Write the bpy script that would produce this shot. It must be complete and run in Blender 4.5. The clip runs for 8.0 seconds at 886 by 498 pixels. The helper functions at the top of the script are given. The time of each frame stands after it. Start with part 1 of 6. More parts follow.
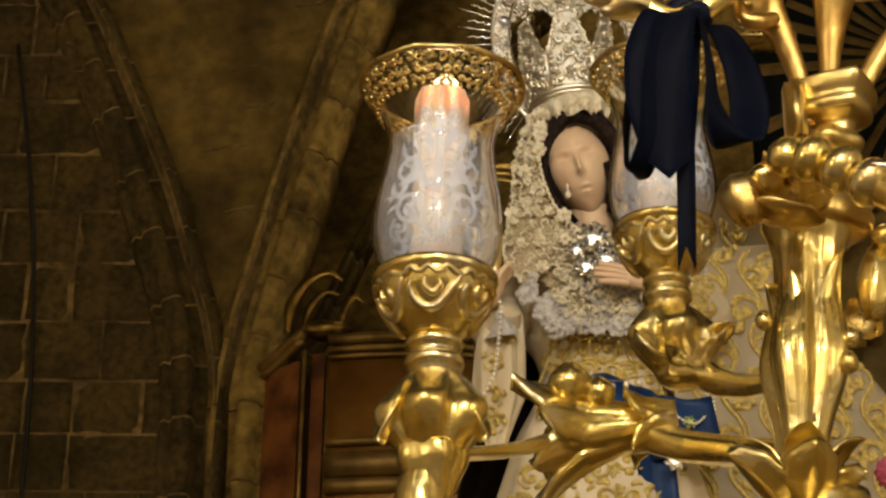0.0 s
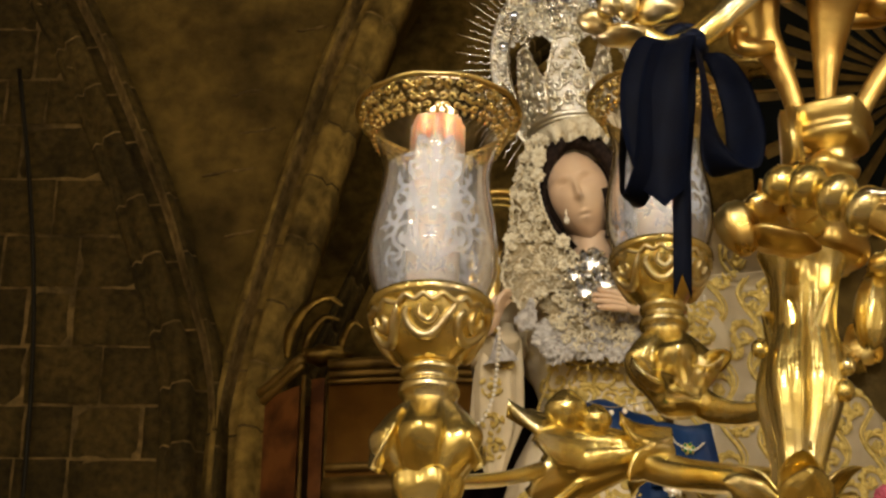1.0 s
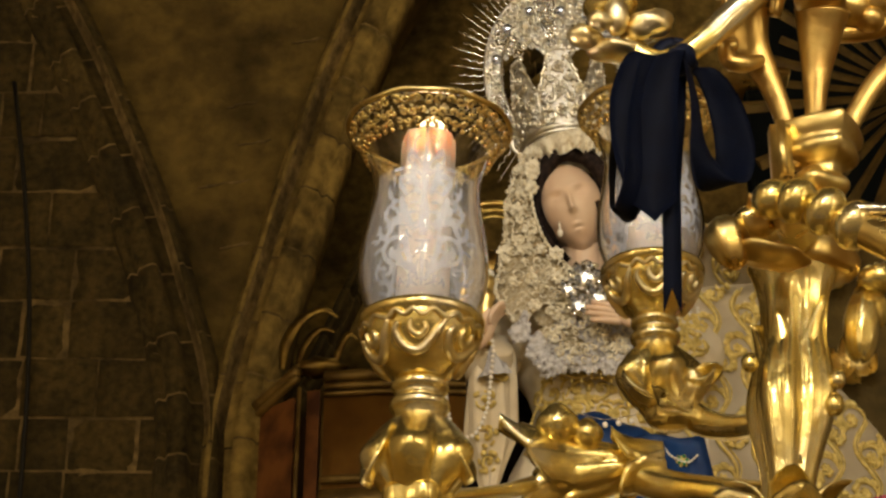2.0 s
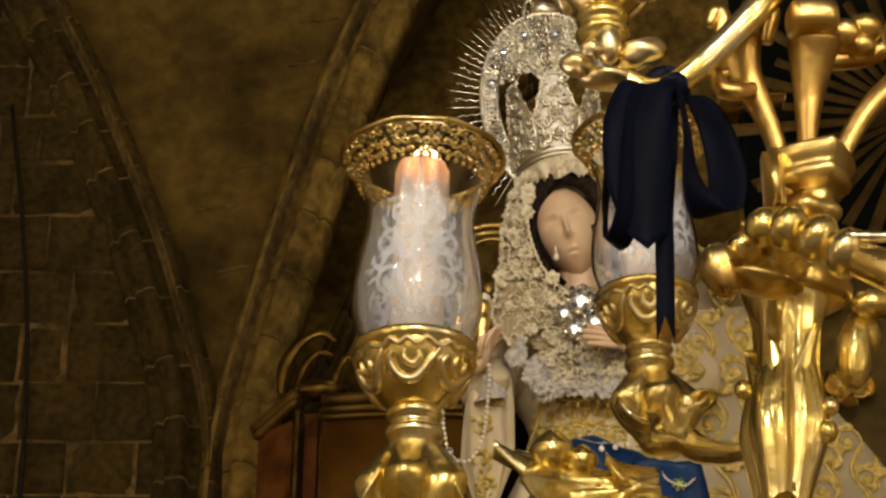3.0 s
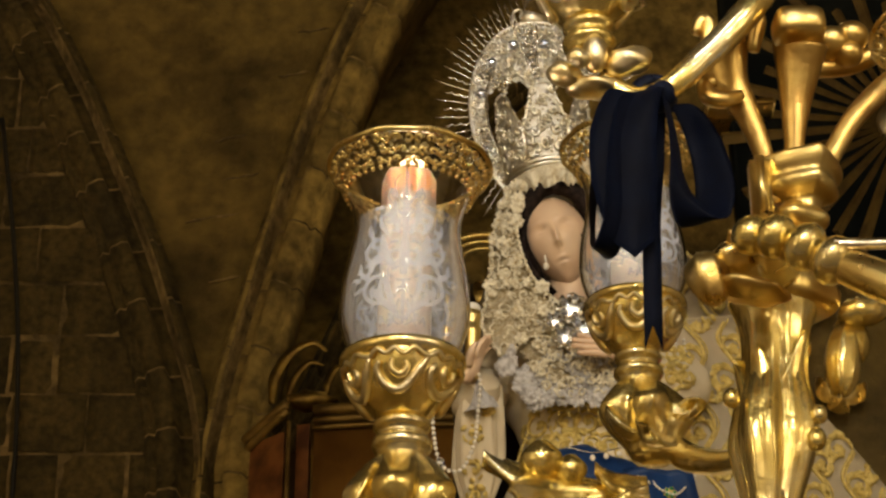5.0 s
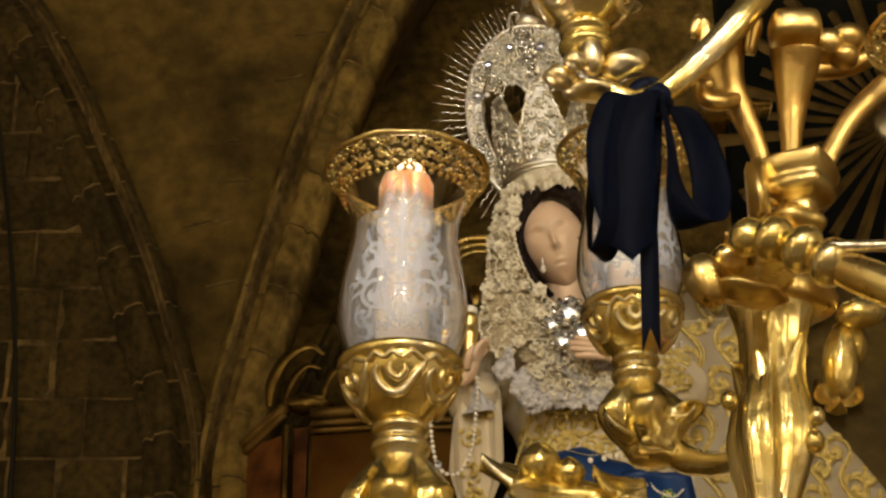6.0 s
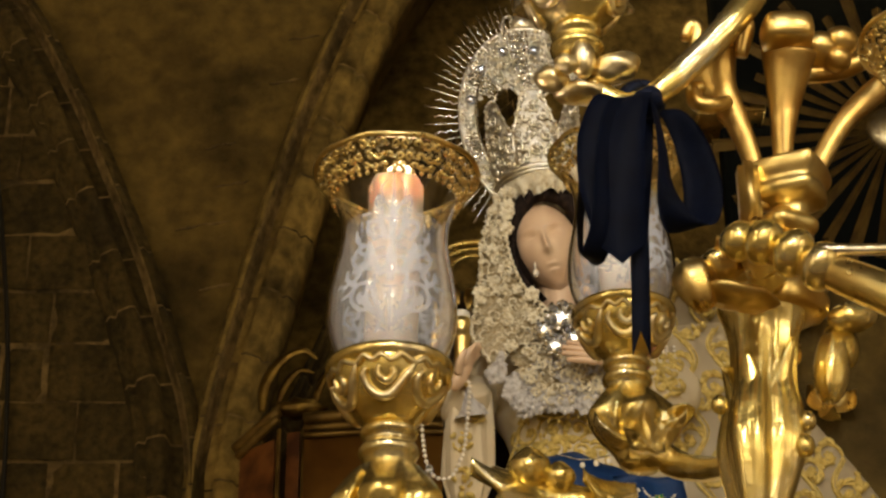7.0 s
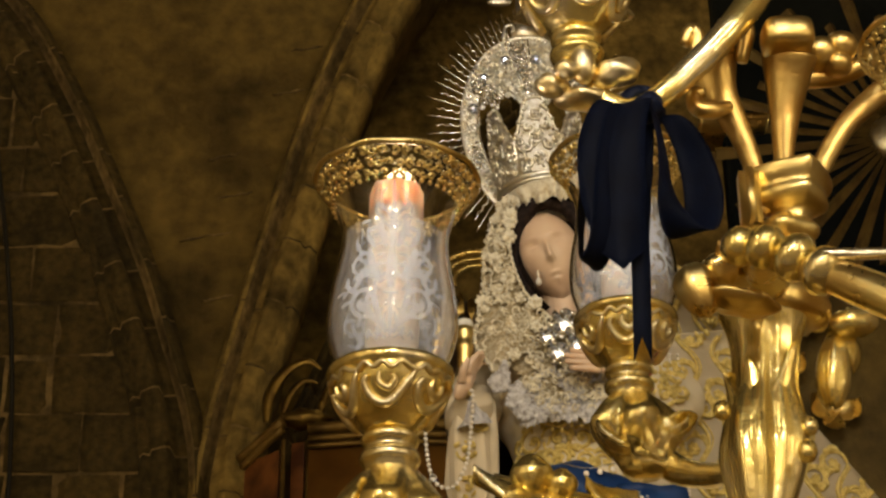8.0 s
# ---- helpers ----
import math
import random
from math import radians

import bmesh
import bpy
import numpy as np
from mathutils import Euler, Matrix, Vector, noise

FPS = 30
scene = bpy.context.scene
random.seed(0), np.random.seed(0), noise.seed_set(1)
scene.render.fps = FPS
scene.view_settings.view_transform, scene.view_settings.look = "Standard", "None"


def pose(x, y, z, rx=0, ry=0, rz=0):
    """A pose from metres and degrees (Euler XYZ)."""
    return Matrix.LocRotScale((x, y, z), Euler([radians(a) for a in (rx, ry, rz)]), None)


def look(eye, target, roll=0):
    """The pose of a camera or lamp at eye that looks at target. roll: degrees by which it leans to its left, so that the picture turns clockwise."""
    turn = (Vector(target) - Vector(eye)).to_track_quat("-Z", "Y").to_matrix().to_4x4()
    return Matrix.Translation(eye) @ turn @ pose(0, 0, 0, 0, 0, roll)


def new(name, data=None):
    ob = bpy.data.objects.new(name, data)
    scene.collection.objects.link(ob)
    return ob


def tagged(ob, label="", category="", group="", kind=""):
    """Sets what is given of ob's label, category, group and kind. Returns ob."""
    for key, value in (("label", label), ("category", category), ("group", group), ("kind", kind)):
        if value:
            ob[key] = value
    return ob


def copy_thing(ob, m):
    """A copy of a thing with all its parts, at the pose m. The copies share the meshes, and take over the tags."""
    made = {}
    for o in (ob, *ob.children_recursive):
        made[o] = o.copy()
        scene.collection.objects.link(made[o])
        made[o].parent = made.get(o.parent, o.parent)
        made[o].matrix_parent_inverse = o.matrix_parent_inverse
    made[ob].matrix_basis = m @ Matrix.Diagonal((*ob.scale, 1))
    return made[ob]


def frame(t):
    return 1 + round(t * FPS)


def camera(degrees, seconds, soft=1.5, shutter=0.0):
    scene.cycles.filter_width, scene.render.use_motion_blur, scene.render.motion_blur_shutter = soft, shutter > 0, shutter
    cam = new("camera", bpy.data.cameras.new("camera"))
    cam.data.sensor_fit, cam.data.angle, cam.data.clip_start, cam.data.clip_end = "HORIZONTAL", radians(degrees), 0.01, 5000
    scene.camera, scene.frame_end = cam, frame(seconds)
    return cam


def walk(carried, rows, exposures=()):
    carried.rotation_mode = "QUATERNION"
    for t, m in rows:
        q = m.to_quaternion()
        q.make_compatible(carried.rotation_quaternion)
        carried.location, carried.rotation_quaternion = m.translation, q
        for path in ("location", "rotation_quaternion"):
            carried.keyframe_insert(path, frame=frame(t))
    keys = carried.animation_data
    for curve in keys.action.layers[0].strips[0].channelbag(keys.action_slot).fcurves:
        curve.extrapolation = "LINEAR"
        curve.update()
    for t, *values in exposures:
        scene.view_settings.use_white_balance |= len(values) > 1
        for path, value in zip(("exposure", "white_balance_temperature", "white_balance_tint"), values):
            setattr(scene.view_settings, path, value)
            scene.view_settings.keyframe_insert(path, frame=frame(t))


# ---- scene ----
cam = camera(25.1, 8.0, soft=2.5)
PATH = [
    (0, (0.024, 0.079, 1.521), (0.01, 1.87, 2.412), 0.6),
    (0.5, (0.029, 0.08, 1.523), (0.019, 1.863, 2.427), 0.5),
    (1, (0.031, 0.08, 1.526), (0.015, 1.859, 2.438), 0.7),
    (1.5, (0.034, 0.079, 1.527), (0.02, 1.857, 2.442), 0.6),
    (3, (0.044, 0.062, 1.533), (0.032, 1.828, 2.473), 0.3),
    (3.5, (0.044, 0.065, 1.535), (0.034, 1.828, 2.479), 0.1),
    (4, (0.048, 0.064, 1.534), (0.037, 1.827, 2.479), 0.1),
    (4.5, (0.05, 0.065, 1.535), (0.043, 1.827, 2.481), -0.0),
    (6, (0.049, 0.064, 1.535), (0.048, 1.824, 2.486), -0.4),
    (6.5, (0.05, 0.066, 1.535), (0.052, 1.826, 2.484), -0.5),
    (7, (0.055, 0.075, 1.538), (0.059, 1.832, 2.493), -0.3),
    (7.5, (0.059, 0.078, 1.536), (0.059, 1.83, 2.5), -0.4),
    (8, (0.06, 0.08, 1.535), (0.059, 1.832, 2.5), -0.5),
]
walk(cam, [(t, look(eye, target, roll)) for t, eye, target, roll in PATH],
     exposures=[(0, 0.0), (1.5, 0.0), (3, -0.1), (8, -0.1)])


# ---- light ----
world = bpy.data.worlds.new("church_air")
scene.world = world
world.use_nodes = True
world.node_tree.nodes["Background"].inputs["Color"].default_value = (1.0, 0.72, 0.38, 1)
world.node_tree.nodes["Background"].inputs["Strength"].default_value = 0.02


def lamp(name, kind, eye, target, watts, colour, size=0.2, spread=None):
    data = bpy.data.lights.new(name, kind)
    data.energy, data.color = watts, colour
    if kind == "AREA":
        data.size = size
    if kind == "SPOT":
        data.spot_size, data.spot_blend, data.shadow_soft_size = radians(spread), 0.6, size
    if kind == "POINT":
        data.shadow_soft_size = size
    ob = new(name, data)
    ob.matrix_basis = look(eye, target)
    return ob


WARM = (1.0, 0.83, 0.56)
lamp("nave_spot_a", "SPOT", (-2.6, -1.2, 5.2), (0.35, 3.4, 3.2), 150, WARM, 0.20, 34)
lamp("nave_spot_b", "SPOT", (2.2, -1.6, 4.6), (0.4, 3.4, 3.2), 130, (1.0, 0.88, 0.66), 0.20, 30)
lamp("nave_spot_c", "SPOT", (0.2, -2.4, 6.4), (0.35, 3.6, 3.3), 130, (0.95, 0.96, 1.0), 0.20, 32)
# Added fill: lights the unseen nave walls that the gold reflects.
lamp("added_nave_fill", "POINT", (0.5, -5.9, 5.0), (0, 0, 0), 300, (1.0, 0.82, 0.50), 0.35)
# Added out of view to brighten the ribs, web and chapel.
lamp("added_vault_fill", "POINT", (0.7, 6.6, 8.0), (0, 0, 0), 17, (1.0, 0.76, 0.33), 0.3)
# Four added lamps by the unseen walls, for broad reflections and glints on gold.
for place in ((-6.2, -4.0, 3.2), (6.2, -3.5, 3.4), (-2.6, -6.3, 3.2), (3.0, -6.3, 3.0)):
    lamp("added_wall_fill", "POINT", place, (0, 0, 0), 110, (1.0, 0.86, 0.60), 0.08)
for place in ((0.5, -4.6, 5.3), (0.0, -5.6, 5.0), (-1.6, -6.0, 4.9), (-1.1, -4.2, 4.6)):
    lamp("nave_led_lamp", "SPOT", place, (0.3, 3.2, 3.1), 145, (1.0, 0.94, 0.86), 0.24, 22)

# ---- materials ----


def material(name, colour, rough=0.6, metal=0.0, second=None, scale=30.0, bump=0.0, bump_scale=80.0, rough_var=0.15, detail=6.0, blend=(0.4, 0.65), relief=0.004, grain=0.0):
    """A surface with two colours mixed by noise at two scales, uneven gloss and fine relief."""
    m = bpy.data.materials.new(name)
    m.use_nodes = True
    t = m.node_tree
    b = t.nodes["Principled BSDF"]
    b.inputs["Metallic"].default_value = metal
    coord = t.nodes.new("ShaderNodeTexCoord")
    n1 = t.nodes.new("ShaderNodeTexNoise")
    n1.inputs["Scale"].default_value, n1.inputs["Detail"].default_value = scale, detail
    t.links.new(coord.outputs["Object"], n1.inputs["Vector"])
    ramp = t.nodes.new("ShaderNodeValToRGB")
    ramp.color_ramp.elements[0].position, ramp.color_ramp.elements[1].position = blend
    ramp.color_ramp.elements[0].color = (*colour, 1)
    ramp.color_ramp.elements[1].color = (*(second or [c * 0.75 for c in colour]), 1)
    t.links.new(n1.outputs["Fac"], ramp.inputs["Fac"])
    shade_out = ramp.outputs["Color"]
    if grain:
        n3 = t.nodes.new("ShaderNodeTexNoise")
        n3.inputs["Scale"].default_value, n3.inputs["Detail"].default_value = scale * 7, 8
        t.links.new(coord.outputs["Object"], n3.inputs["Vector"])
        g = t.nodes.new("ShaderNodeMapRange")
        g.inputs["From Min"].default_value, g.inputs["From Max"].default_value = 0.3, 0.7
        g.inputs["To Min"].default_value, g.inputs["To Max"].default_value = 1 - grain, 1 + grain
        t.links.new(n3.outputs["Fac"], g.inputs["Value"])
        info = t.nodes.new("ShaderNodeObjectInfo")
        own = t.nodes.new("ShaderNodeMapRange")
        own.inputs["To Min"].default_value, own.inputs["To Max"].default_value = 0.82, 1.14
        t.links.new(info.outputs["Random"], own.inputs["Value"])
        both = t.nodes.new("ShaderNodeMath")
        both.operation = "MULTIPLY"
        t.links.new(g.outputs["Result"], both.inputs[0])
        t.links.new(own.outputs["Result"], both.inputs[1])
        tint = t.nodes.new("ShaderNodeVectorMath")
        tint.operation = "SCALE"
        t.links.new(shade_out, tint.inputs[0])
        t.links.new(both.outputs[0], tint.inputs["Scale"])
        shade_out = tint.outputs[0]
    t.links.new(shade_out, b.inputs["Base Color"])
    n2 = t.nodes.new("ShaderNodeTexNoise")
    n2.inputs["Scale"].default_value, n2.inputs["Detail"].default_value = bump_scale, 5
    t.links.new(coord.outputs["Object"], n2.inputs["Vector"])
    span = t.nodes.new("ShaderNodeMapRange")
    span.inputs["To Min"].default_value = max(0.02, rough - rough_var)
    span.inputs["To Max"].default_value = min(1.0, rough + rough_var)
    t.links.new(n2.outputs["Fac"], span.inputs["Value"])
    t.links.new(span.outputs["Result"], b.inputs["Roughness"])
    if bump:
        bp = t.nodes.new("ShaderNodeBump")
        bp.inputs["Strength"].default_value, bp.inputs["Distance"].default_value = bump, relief
        t.links.new(n2.outputs["Fac"], bp.inputs["Height"])
        t.links.new(bp.outputs["Normal"], b.inputs["Normal"])
    return m


def emission(name, colour, strength):
    m = bpy.data.materials.new(name)
    m.use_nodes = True
    t = m.node_tree
    t.nodes.clear()
    e = t.nodes.new("ShaderNodeEmission")
    e.inputs["Color"].default_value, e.inputs["Strength"].default_value = (*colour, 1), strength
    o = t.nodes.new("ShaderNodeOutputMaterial")
    t.links.new(e.outputs[0], o.inputs[0])
    return m


def glass_material(name):
    m = bpy.data.materials.new(name)
    m.use_nodes = True
    b = m.node_tree.nodes["Principled BSDF"]
    b.inputs["Base Color"].default_value = (0.98, 0.95, 0.92, 1)
    b.inputs["Transmission Weight"].default_value = 1.0
    b.inputs["Roughness"].default_value = 0.02
    b.inputs["IOR"].default_value = 1.45
    return m


def frost_material(name, cover, white):
    """Ground white marks on clear glass: part of the light passes straight through."""
    m = bpy.data.materials.new(name)
    m.use_nodes = True
    t = m.node_tree
    b = t.nodes["Principled BSDF"]
    b.inputs["Base Color"].default_value = (white * 0.92, white * 0.98, white * 1.14, 1)
    b.inputs["Roughness"].default_value = 0.7
    tr = t.nodes.new("ShaderNodeBsdfTransparent")
    mix = t.nodes.new("ShaderNodeMixShader")
    noise_tex = t.nodes.new("ShaderNodeTexNoise")
    noise_tex.inputs["Scale"].default_value = 160
    span = t.nodes.new("ShaderNodeMapRange")
    span.inputs["To Min"].default_value, span.inputs["To Max"].default_value = cover - 0.2, cover + 0.2
    t.links.new(noise_tex.outputs["Fac"], span.inputs["Value"])
    t.links.new(span.outputs["Result"], mix.inputs["Fac"])
    t.links.new(tr.outputs[0], mix.inputs[1])
    t.links.new(b.outputs[0], mix.inputs[2])
    t.links.new(mix.outputs[0], t.nodes["Material Output"].inputs["Surface"])
    return m


GOLD = material("burnished_gold_leaf", (0.93, 0.76, 0.29), 0.22, 0.95, (0.97, 0.90, 0.64), 11, 0.8, 26, 0.12, blend=(0.47, 0.66))
GOLD_PALE = material("matt_pale_gold", (0.84, 0.66, 0.27), 0.32, 1.0, (0.66, 0.43, 0.13), 18, 0.15, 70, 0.10)
HORN_GOLD = material("amber_gilding", (0.54, 0.37, 0.12), 0.34, 0.95, (0.38, 0.22, 0.06), 14, 0.3, 60, 0.12)
GOLD_RUBBED = material("rubbed_gold_edges", (0.93, 0.84, 0.60), 0.36, 1.0, (0.90, 0.72, 0.34), 40, 0.3, 90, 0.12)
GOLD_OLD = material("worn_gold_leaf", (0.92, 0.76, 0.34), 0.30, 1.0, (0.74, 0.52, 0.18), 10, 0.25, 45, 0.15)
# Gilding of the altarpiece mouldings, with the chapel's shade put into the colour.
GOLD_SHADED = material("shaded_gilding", (0.34, 0.22, 0.06), 0.5, 0.6, (0.14, 0.085, 0.022), 8, 0.2, 40)
GILT_THREAD = material("gilt_thread", (0.82, 0.66, 0.24), 0.46, 0.55, (0.58, 0.43, 0.12), 90, 0.7, 600)
SILVER = material("bright_silver", (0.90, 0.88, 0.84), 0.22, 1.0, (0.72, 0.68, 0.58), 60, 0.2, 220, 0.1)
SILVER_GILT = material("silver_gilt", (0.92, 0.90, 0.84), 0.34, 1.0, (0.84, 0.77, 0.60), 50, 0.2, 240, 0.1)
SILVER_MATT = material("matt_silver_plate", (0.80, 0.78, 0.74), 0.46, 0.85, (0.62, 0.57, 0.46), 70, 0.5, 260, 0.1)
JEWEL = material("clear_stone", (0.85, 0.9, 1.0), 0.05, 0.9, (0.6, 0.7, 0.95), 90)
GREEN_STONE = material("green_stone", (0.05, 0.4, 0.15), 0.06, 0.3)
PEARL = material("pearl", (0.84, 0.78, 0.68), 0.18, 0.0, (0.74, 0.68, 0.6), 90)
SKIN = material("painted_flesh", (0.74, 0.55, 0.39), 0.32, 0.0, (0.68, 0.46, 0.31), 9, 0.02, 60, 0.06)
HAIR = material("dark_hair", (0.010, 0.006, 0.005), 0.75, 0.0, (0.03, 0.018, 0.014), 90, 0.3, 260)
HAIR.node_tree.nodes["Principled BSDF"].inputs["Specular IOR Level"].default_value = 0.15
IVORY = material("ivory_satin", (0.70, 0.61, 0.45), 0.5, 0.0, (0.60, 0.50, 0.34), 7, 0.25, 320)
LACE = material("cream_lace", (0.78, 0.72, 0.57), 0.7, 0.0, (0.54, 0.45, 0.29), 95, 0.5, 300, blend=(0.46, 0.64))
LACE_NET = material("beige_lace_net", (0.50, 0.43, 0.30), 0.8, 0.0, (0.36, 0.28, 0.16), 140, 0.6, 500, blend=(0.46, 0.6))
LACE_WHITE = material("white_lace", (0.60, 0.58, 0.58), 0.8, 0.0, (0.34, 0.31, 0.30), 80, 0.7, 420, blend=(0.48, 0.66))
BLUE_SATIN = material("blue_satin", (0.015, 0.075, 0.27), 0.42, 0.0, (0.008, 0.04, 0.17), 12, 0.2, 200)
BLACK_RIBBON = material("black_ribbon", (0.004, 0.009, 0.034), 0.6, 0.0, (0.003, 0.006, 0.022), 30, 0.2, 500)
BLACK_RIBBON.node_tree.nodes["Principled BSDF"].inputs["Specular IOR Level"].default_value = 0.18
LINING_SHADE = material("shaded_mantle_lining", (0.025, 0.012, 0.012), 0.8, 0.0, None, 20, 0.3, 200)
WAX = material("pink_wax", (0.60, 0.55, 0.53), 0.45, 0.0, (0.56, 0.50, 0.47), 20, 0.1, 60)
WAX.node_tree.nodes["Principled BSDF"].inputs["Subsurface Weight"].default_value = 1.0
WAX.node_tree.nodes["Principled BSDF"].inputs["Subsurface Radius"].default_value = (0.016, 0.011, 0.008)
WAX.node_tree.nodes["Principled BSDF"].inputs["Subsurface Scale"].default_value = 1.0
WAX_WHITE = material("white_wax", (0.85, 0.82, 0.74), 0.45, 0.0, None, 20)
# Sunburst gilding with low light put into its colour and weak metal.
RAY_GILT = material("shaded_gilded_rays", (0.20, 0.14, 0.045), 0.6, 0.4, (0.12, 0.08, 0.03), 20, 0.2, 60)
# Finial gilding darkened in the colour as well, to sit in shade.
FINIAL_GILT = material("shaded_finial_gilding", (0.30, 0.20, 0.05), 0.35, 0.9, (0.10, 0.06, 0.02), 14, 0.4, 50)
FLAME = emission("candle_flame", (1.0, 0.72, 0.42), 5.5)
def filigree_material(name, colour, cover, scale):
    """Fine pierced metalwork: cells of metal with gaps that let the light through."""
    m = material(name, colour, 0.35, 1.0, [c * 0.6 for c in colour], scale * 0.5, 0.8, scale)
    t = m.node_tree
    coord = t.nodes.new("ShaderNodeTexCoord")
    cells = t.nodes.new("ShaderNodeTexVoronoi")
    cells.inputs["Scale"].default_value = scale
    t.links.new(coord.outputs["Object"], cells.inputs["Vector"])
    gap = t.nodes.new("ShaderNodeMath")
    gap.operation = "LESS_THAN"
    gap.inputs[1].default_value = cover
    t.links.new(cells.outputs["Distance"], gap.inputs[0])
    tr = t.nodes.new("ShaderNodeBsdfTransparent")
    mix = t.nodes.new("ShaderNodeMixShader")
    t.links.new(gap.outputs[0], mix.inputs["Fac"])
    t.links.new(tr.outputs[0], mix.inputs[1])
    t.links.new(t.nodes["Principled BSDF"].outputs[0], mix.inputs[2])
    t.links.new(mix.outputs[0], t.nodes["Material Output"].inputs["Surface"])
    return m


FILIGREE = filigree_material("gilt_filigree", (0.90, 0.78, 0.46), 0.44, 190)

GLASS = glass_material("clear_glass")
FROST = frost_material("ground_glass_marks", 0.50, 0.52)
FROST_THIN = frost_material("ground_glass_field", 0.16, 0.75)
# Sandstone albedo lowered so pier and ribs stay dim under the strong nave lamps.
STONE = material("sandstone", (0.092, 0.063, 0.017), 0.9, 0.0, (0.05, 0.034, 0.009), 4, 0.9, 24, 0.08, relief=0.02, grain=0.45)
VAULT_WEB = material("brown_vault_web", (0.20, 0.138, 0.036), 0.9, 0.0, (0.075, 0.050, 0.012), 1.9, 0.8, 14, 0.06, blend=(0.44, 0.60), detail=10.0, relief=0.03, grain=0.3)
STONE_DARK = material("dimmed_sandstone", (0.12, 0.083, 0.024), 0.9, 0.0, (0.05, 0.035, 0.012), 4, 0.9, 26, 0.08, relief=0.02, grain=0.45)
PLASTER = material("stained_vault_stone", (0.38, 0.266, 0.078), 0.9, 0.0, (0.12, 0.083, 0.024), 2.4, 0.8, 18, 0.06, relief=0.02, grain=0.45)
# Pale tone chosen to bounce light onto the gilding.
BOUNCE_WALL = material("pale_bounce_wall", (0.72, 0.62, 0.45), 0.9, 0.0, (0.6, 0.5, 0.35), 1.5, 0.2, 20)
MORTAR = material("mortar", (0.30, 0.21, 0.085), 0.95, 0.0, (0.10, 0.07, 0.028), 3, 0.9, 40, relief=0.02, grain=0.45)
RED_WOOD = material("red_lacquer_wood", (0.26, 0.10, 0.028), 0.4, 0.0, (0.08, 0.022, 0.008), 8, 0.2, 40)
DARK_WOOD = material("dark_stained_wood", (0.05, 0.028, 0.014), 0.55, 0.0, (0.03, 0.016, 0.008), 8, 0.4, 40)
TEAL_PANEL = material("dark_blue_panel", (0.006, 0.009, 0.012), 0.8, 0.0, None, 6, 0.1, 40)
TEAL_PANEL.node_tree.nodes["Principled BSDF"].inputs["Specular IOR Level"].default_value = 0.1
PETAL = material("pink_petal", (0.75, 0.16, 0.26), 0.6, 0.0, (0.60, 0.10, 0.20), 60)
LEAF_GREEN = material("leaf_green", (0.05, 0.10, 0.03), 0.5, 0.0, None, 40)
CABLE = material("black_cable", (0.01, 0.009, 0.008), 0.6)
FLOOR_STONE = material("floor_stone", (0.25, 0.2, 0.15), 0.5, 0.0, (0.16, 0.12, 0.09), 2, 0.2, 20)

# ---- modelling helpers ----


def placed(ob):
    """The world pose of an object from its own numbers."""
    m = ob.matrix_parent_inverse @ ob.matrix_basis
    return placed(ob.parent) @ m if ob.parent else m


def part(name, bm, mats, parent=None, label="", smooth=True):
    """Links a bmesh, in world measures, as one mesh object, under a thing or a part where one is given."""
    bmesh.ops.recalc_face_normals(bm, faces=bm.faces)
    me = bpy.data.meshes.new(name)
    bm.to_mesh(me)
    bm.free()
    for m in mats if isinstance(mats, (list, tuple)) else [mats]:
        me.materials.append(m)
    if smooth:
        me.polygons.foreach_set("use_smooth", [True] * len(me.polygons))
    ob = new(name, me)
    if parent:
        ob.parent = parent
        ob.matrix_parent_inverse = placed(parent).inverted()
    return tagged(ob, label) if label else ob


def thing(name, at, label, category, group=""):
    ob = new(name)
    ob.empty_display_size = 0.05
    ob.matrix_basis = Matrix.Translation(at)
    return tagged(ob, label, category, group)


def grid(bm, rows, closed=True, cap=False, mat=0):
    """Faces over rows of points."""
    vs = [[bm.verts.new(p) for p in row] for row in rows]
    n = len(rows[0])
    for a, b in zip(vs, vs[1:]):
        for i in range(n if closed else n - 1):
            j = (i + 1) % n
            f = bm.faces.new((a[i], a[j], b[j], b[i]))
            f.material_index = mat
    if cap:
        for row in (vs[0], vs[-1]):
            bm.faces.new(row).material_index = mat
    return vs


def spline(pts, steps=8):
    """Points along a smooth curve through the given ones."""
    p = [Vector(q) for q in pts]
    if len(p) < 3:
        return [p[0].lerp(p[1], i / steps) for i in range(steps + 1)]
    p = [2 * p[0] - p[1]] + p + [2 * p[-1] - p[-2]]
    out = []
    for a, b, c, d in zip(p, p[1:], p[2:], p[3:]):
        for i in range(steps):
            t = i / steps
            out.append(0.5 * (2 * b + (c - a) * t + (2 * a - 5 * b + 4 * c - d) * t * t + (3 * b - a - 3 * c + d) * t ** 3))
    return out + [p[-2]]


def lathe(bm, profile, at=(0, 0, 0), seg=40, shape=None, lean=(0, 0), mat=0, cap=True):
    """Turns a profile of (radius, height) round a near-upright axis. shape(angle, k) scales the radius; k runs 0 to 1 along the profile."""
    rows = []
    for k, (r, z) in enumerate(profile):
        row = []
        for i in range(seg):
            a = 2 * math.pi * i / seg
            q = r * (shape(a, k / (len(profile) - 1)) if shape else 1)
            row.append((at[0] + q * math.cos(a) + lean[0] * z, at[1] + q * math.sin(a) + lean[1] * z, at[2] + z))
        rows.append(row)
    return grid(bm, rows, True, cap, mat)


def smooth_profile(points, steps=5):
    return [(max(p.x, 0.0004), p.y) for p in spline([(r, z, 0) for r, z in points], steps)]


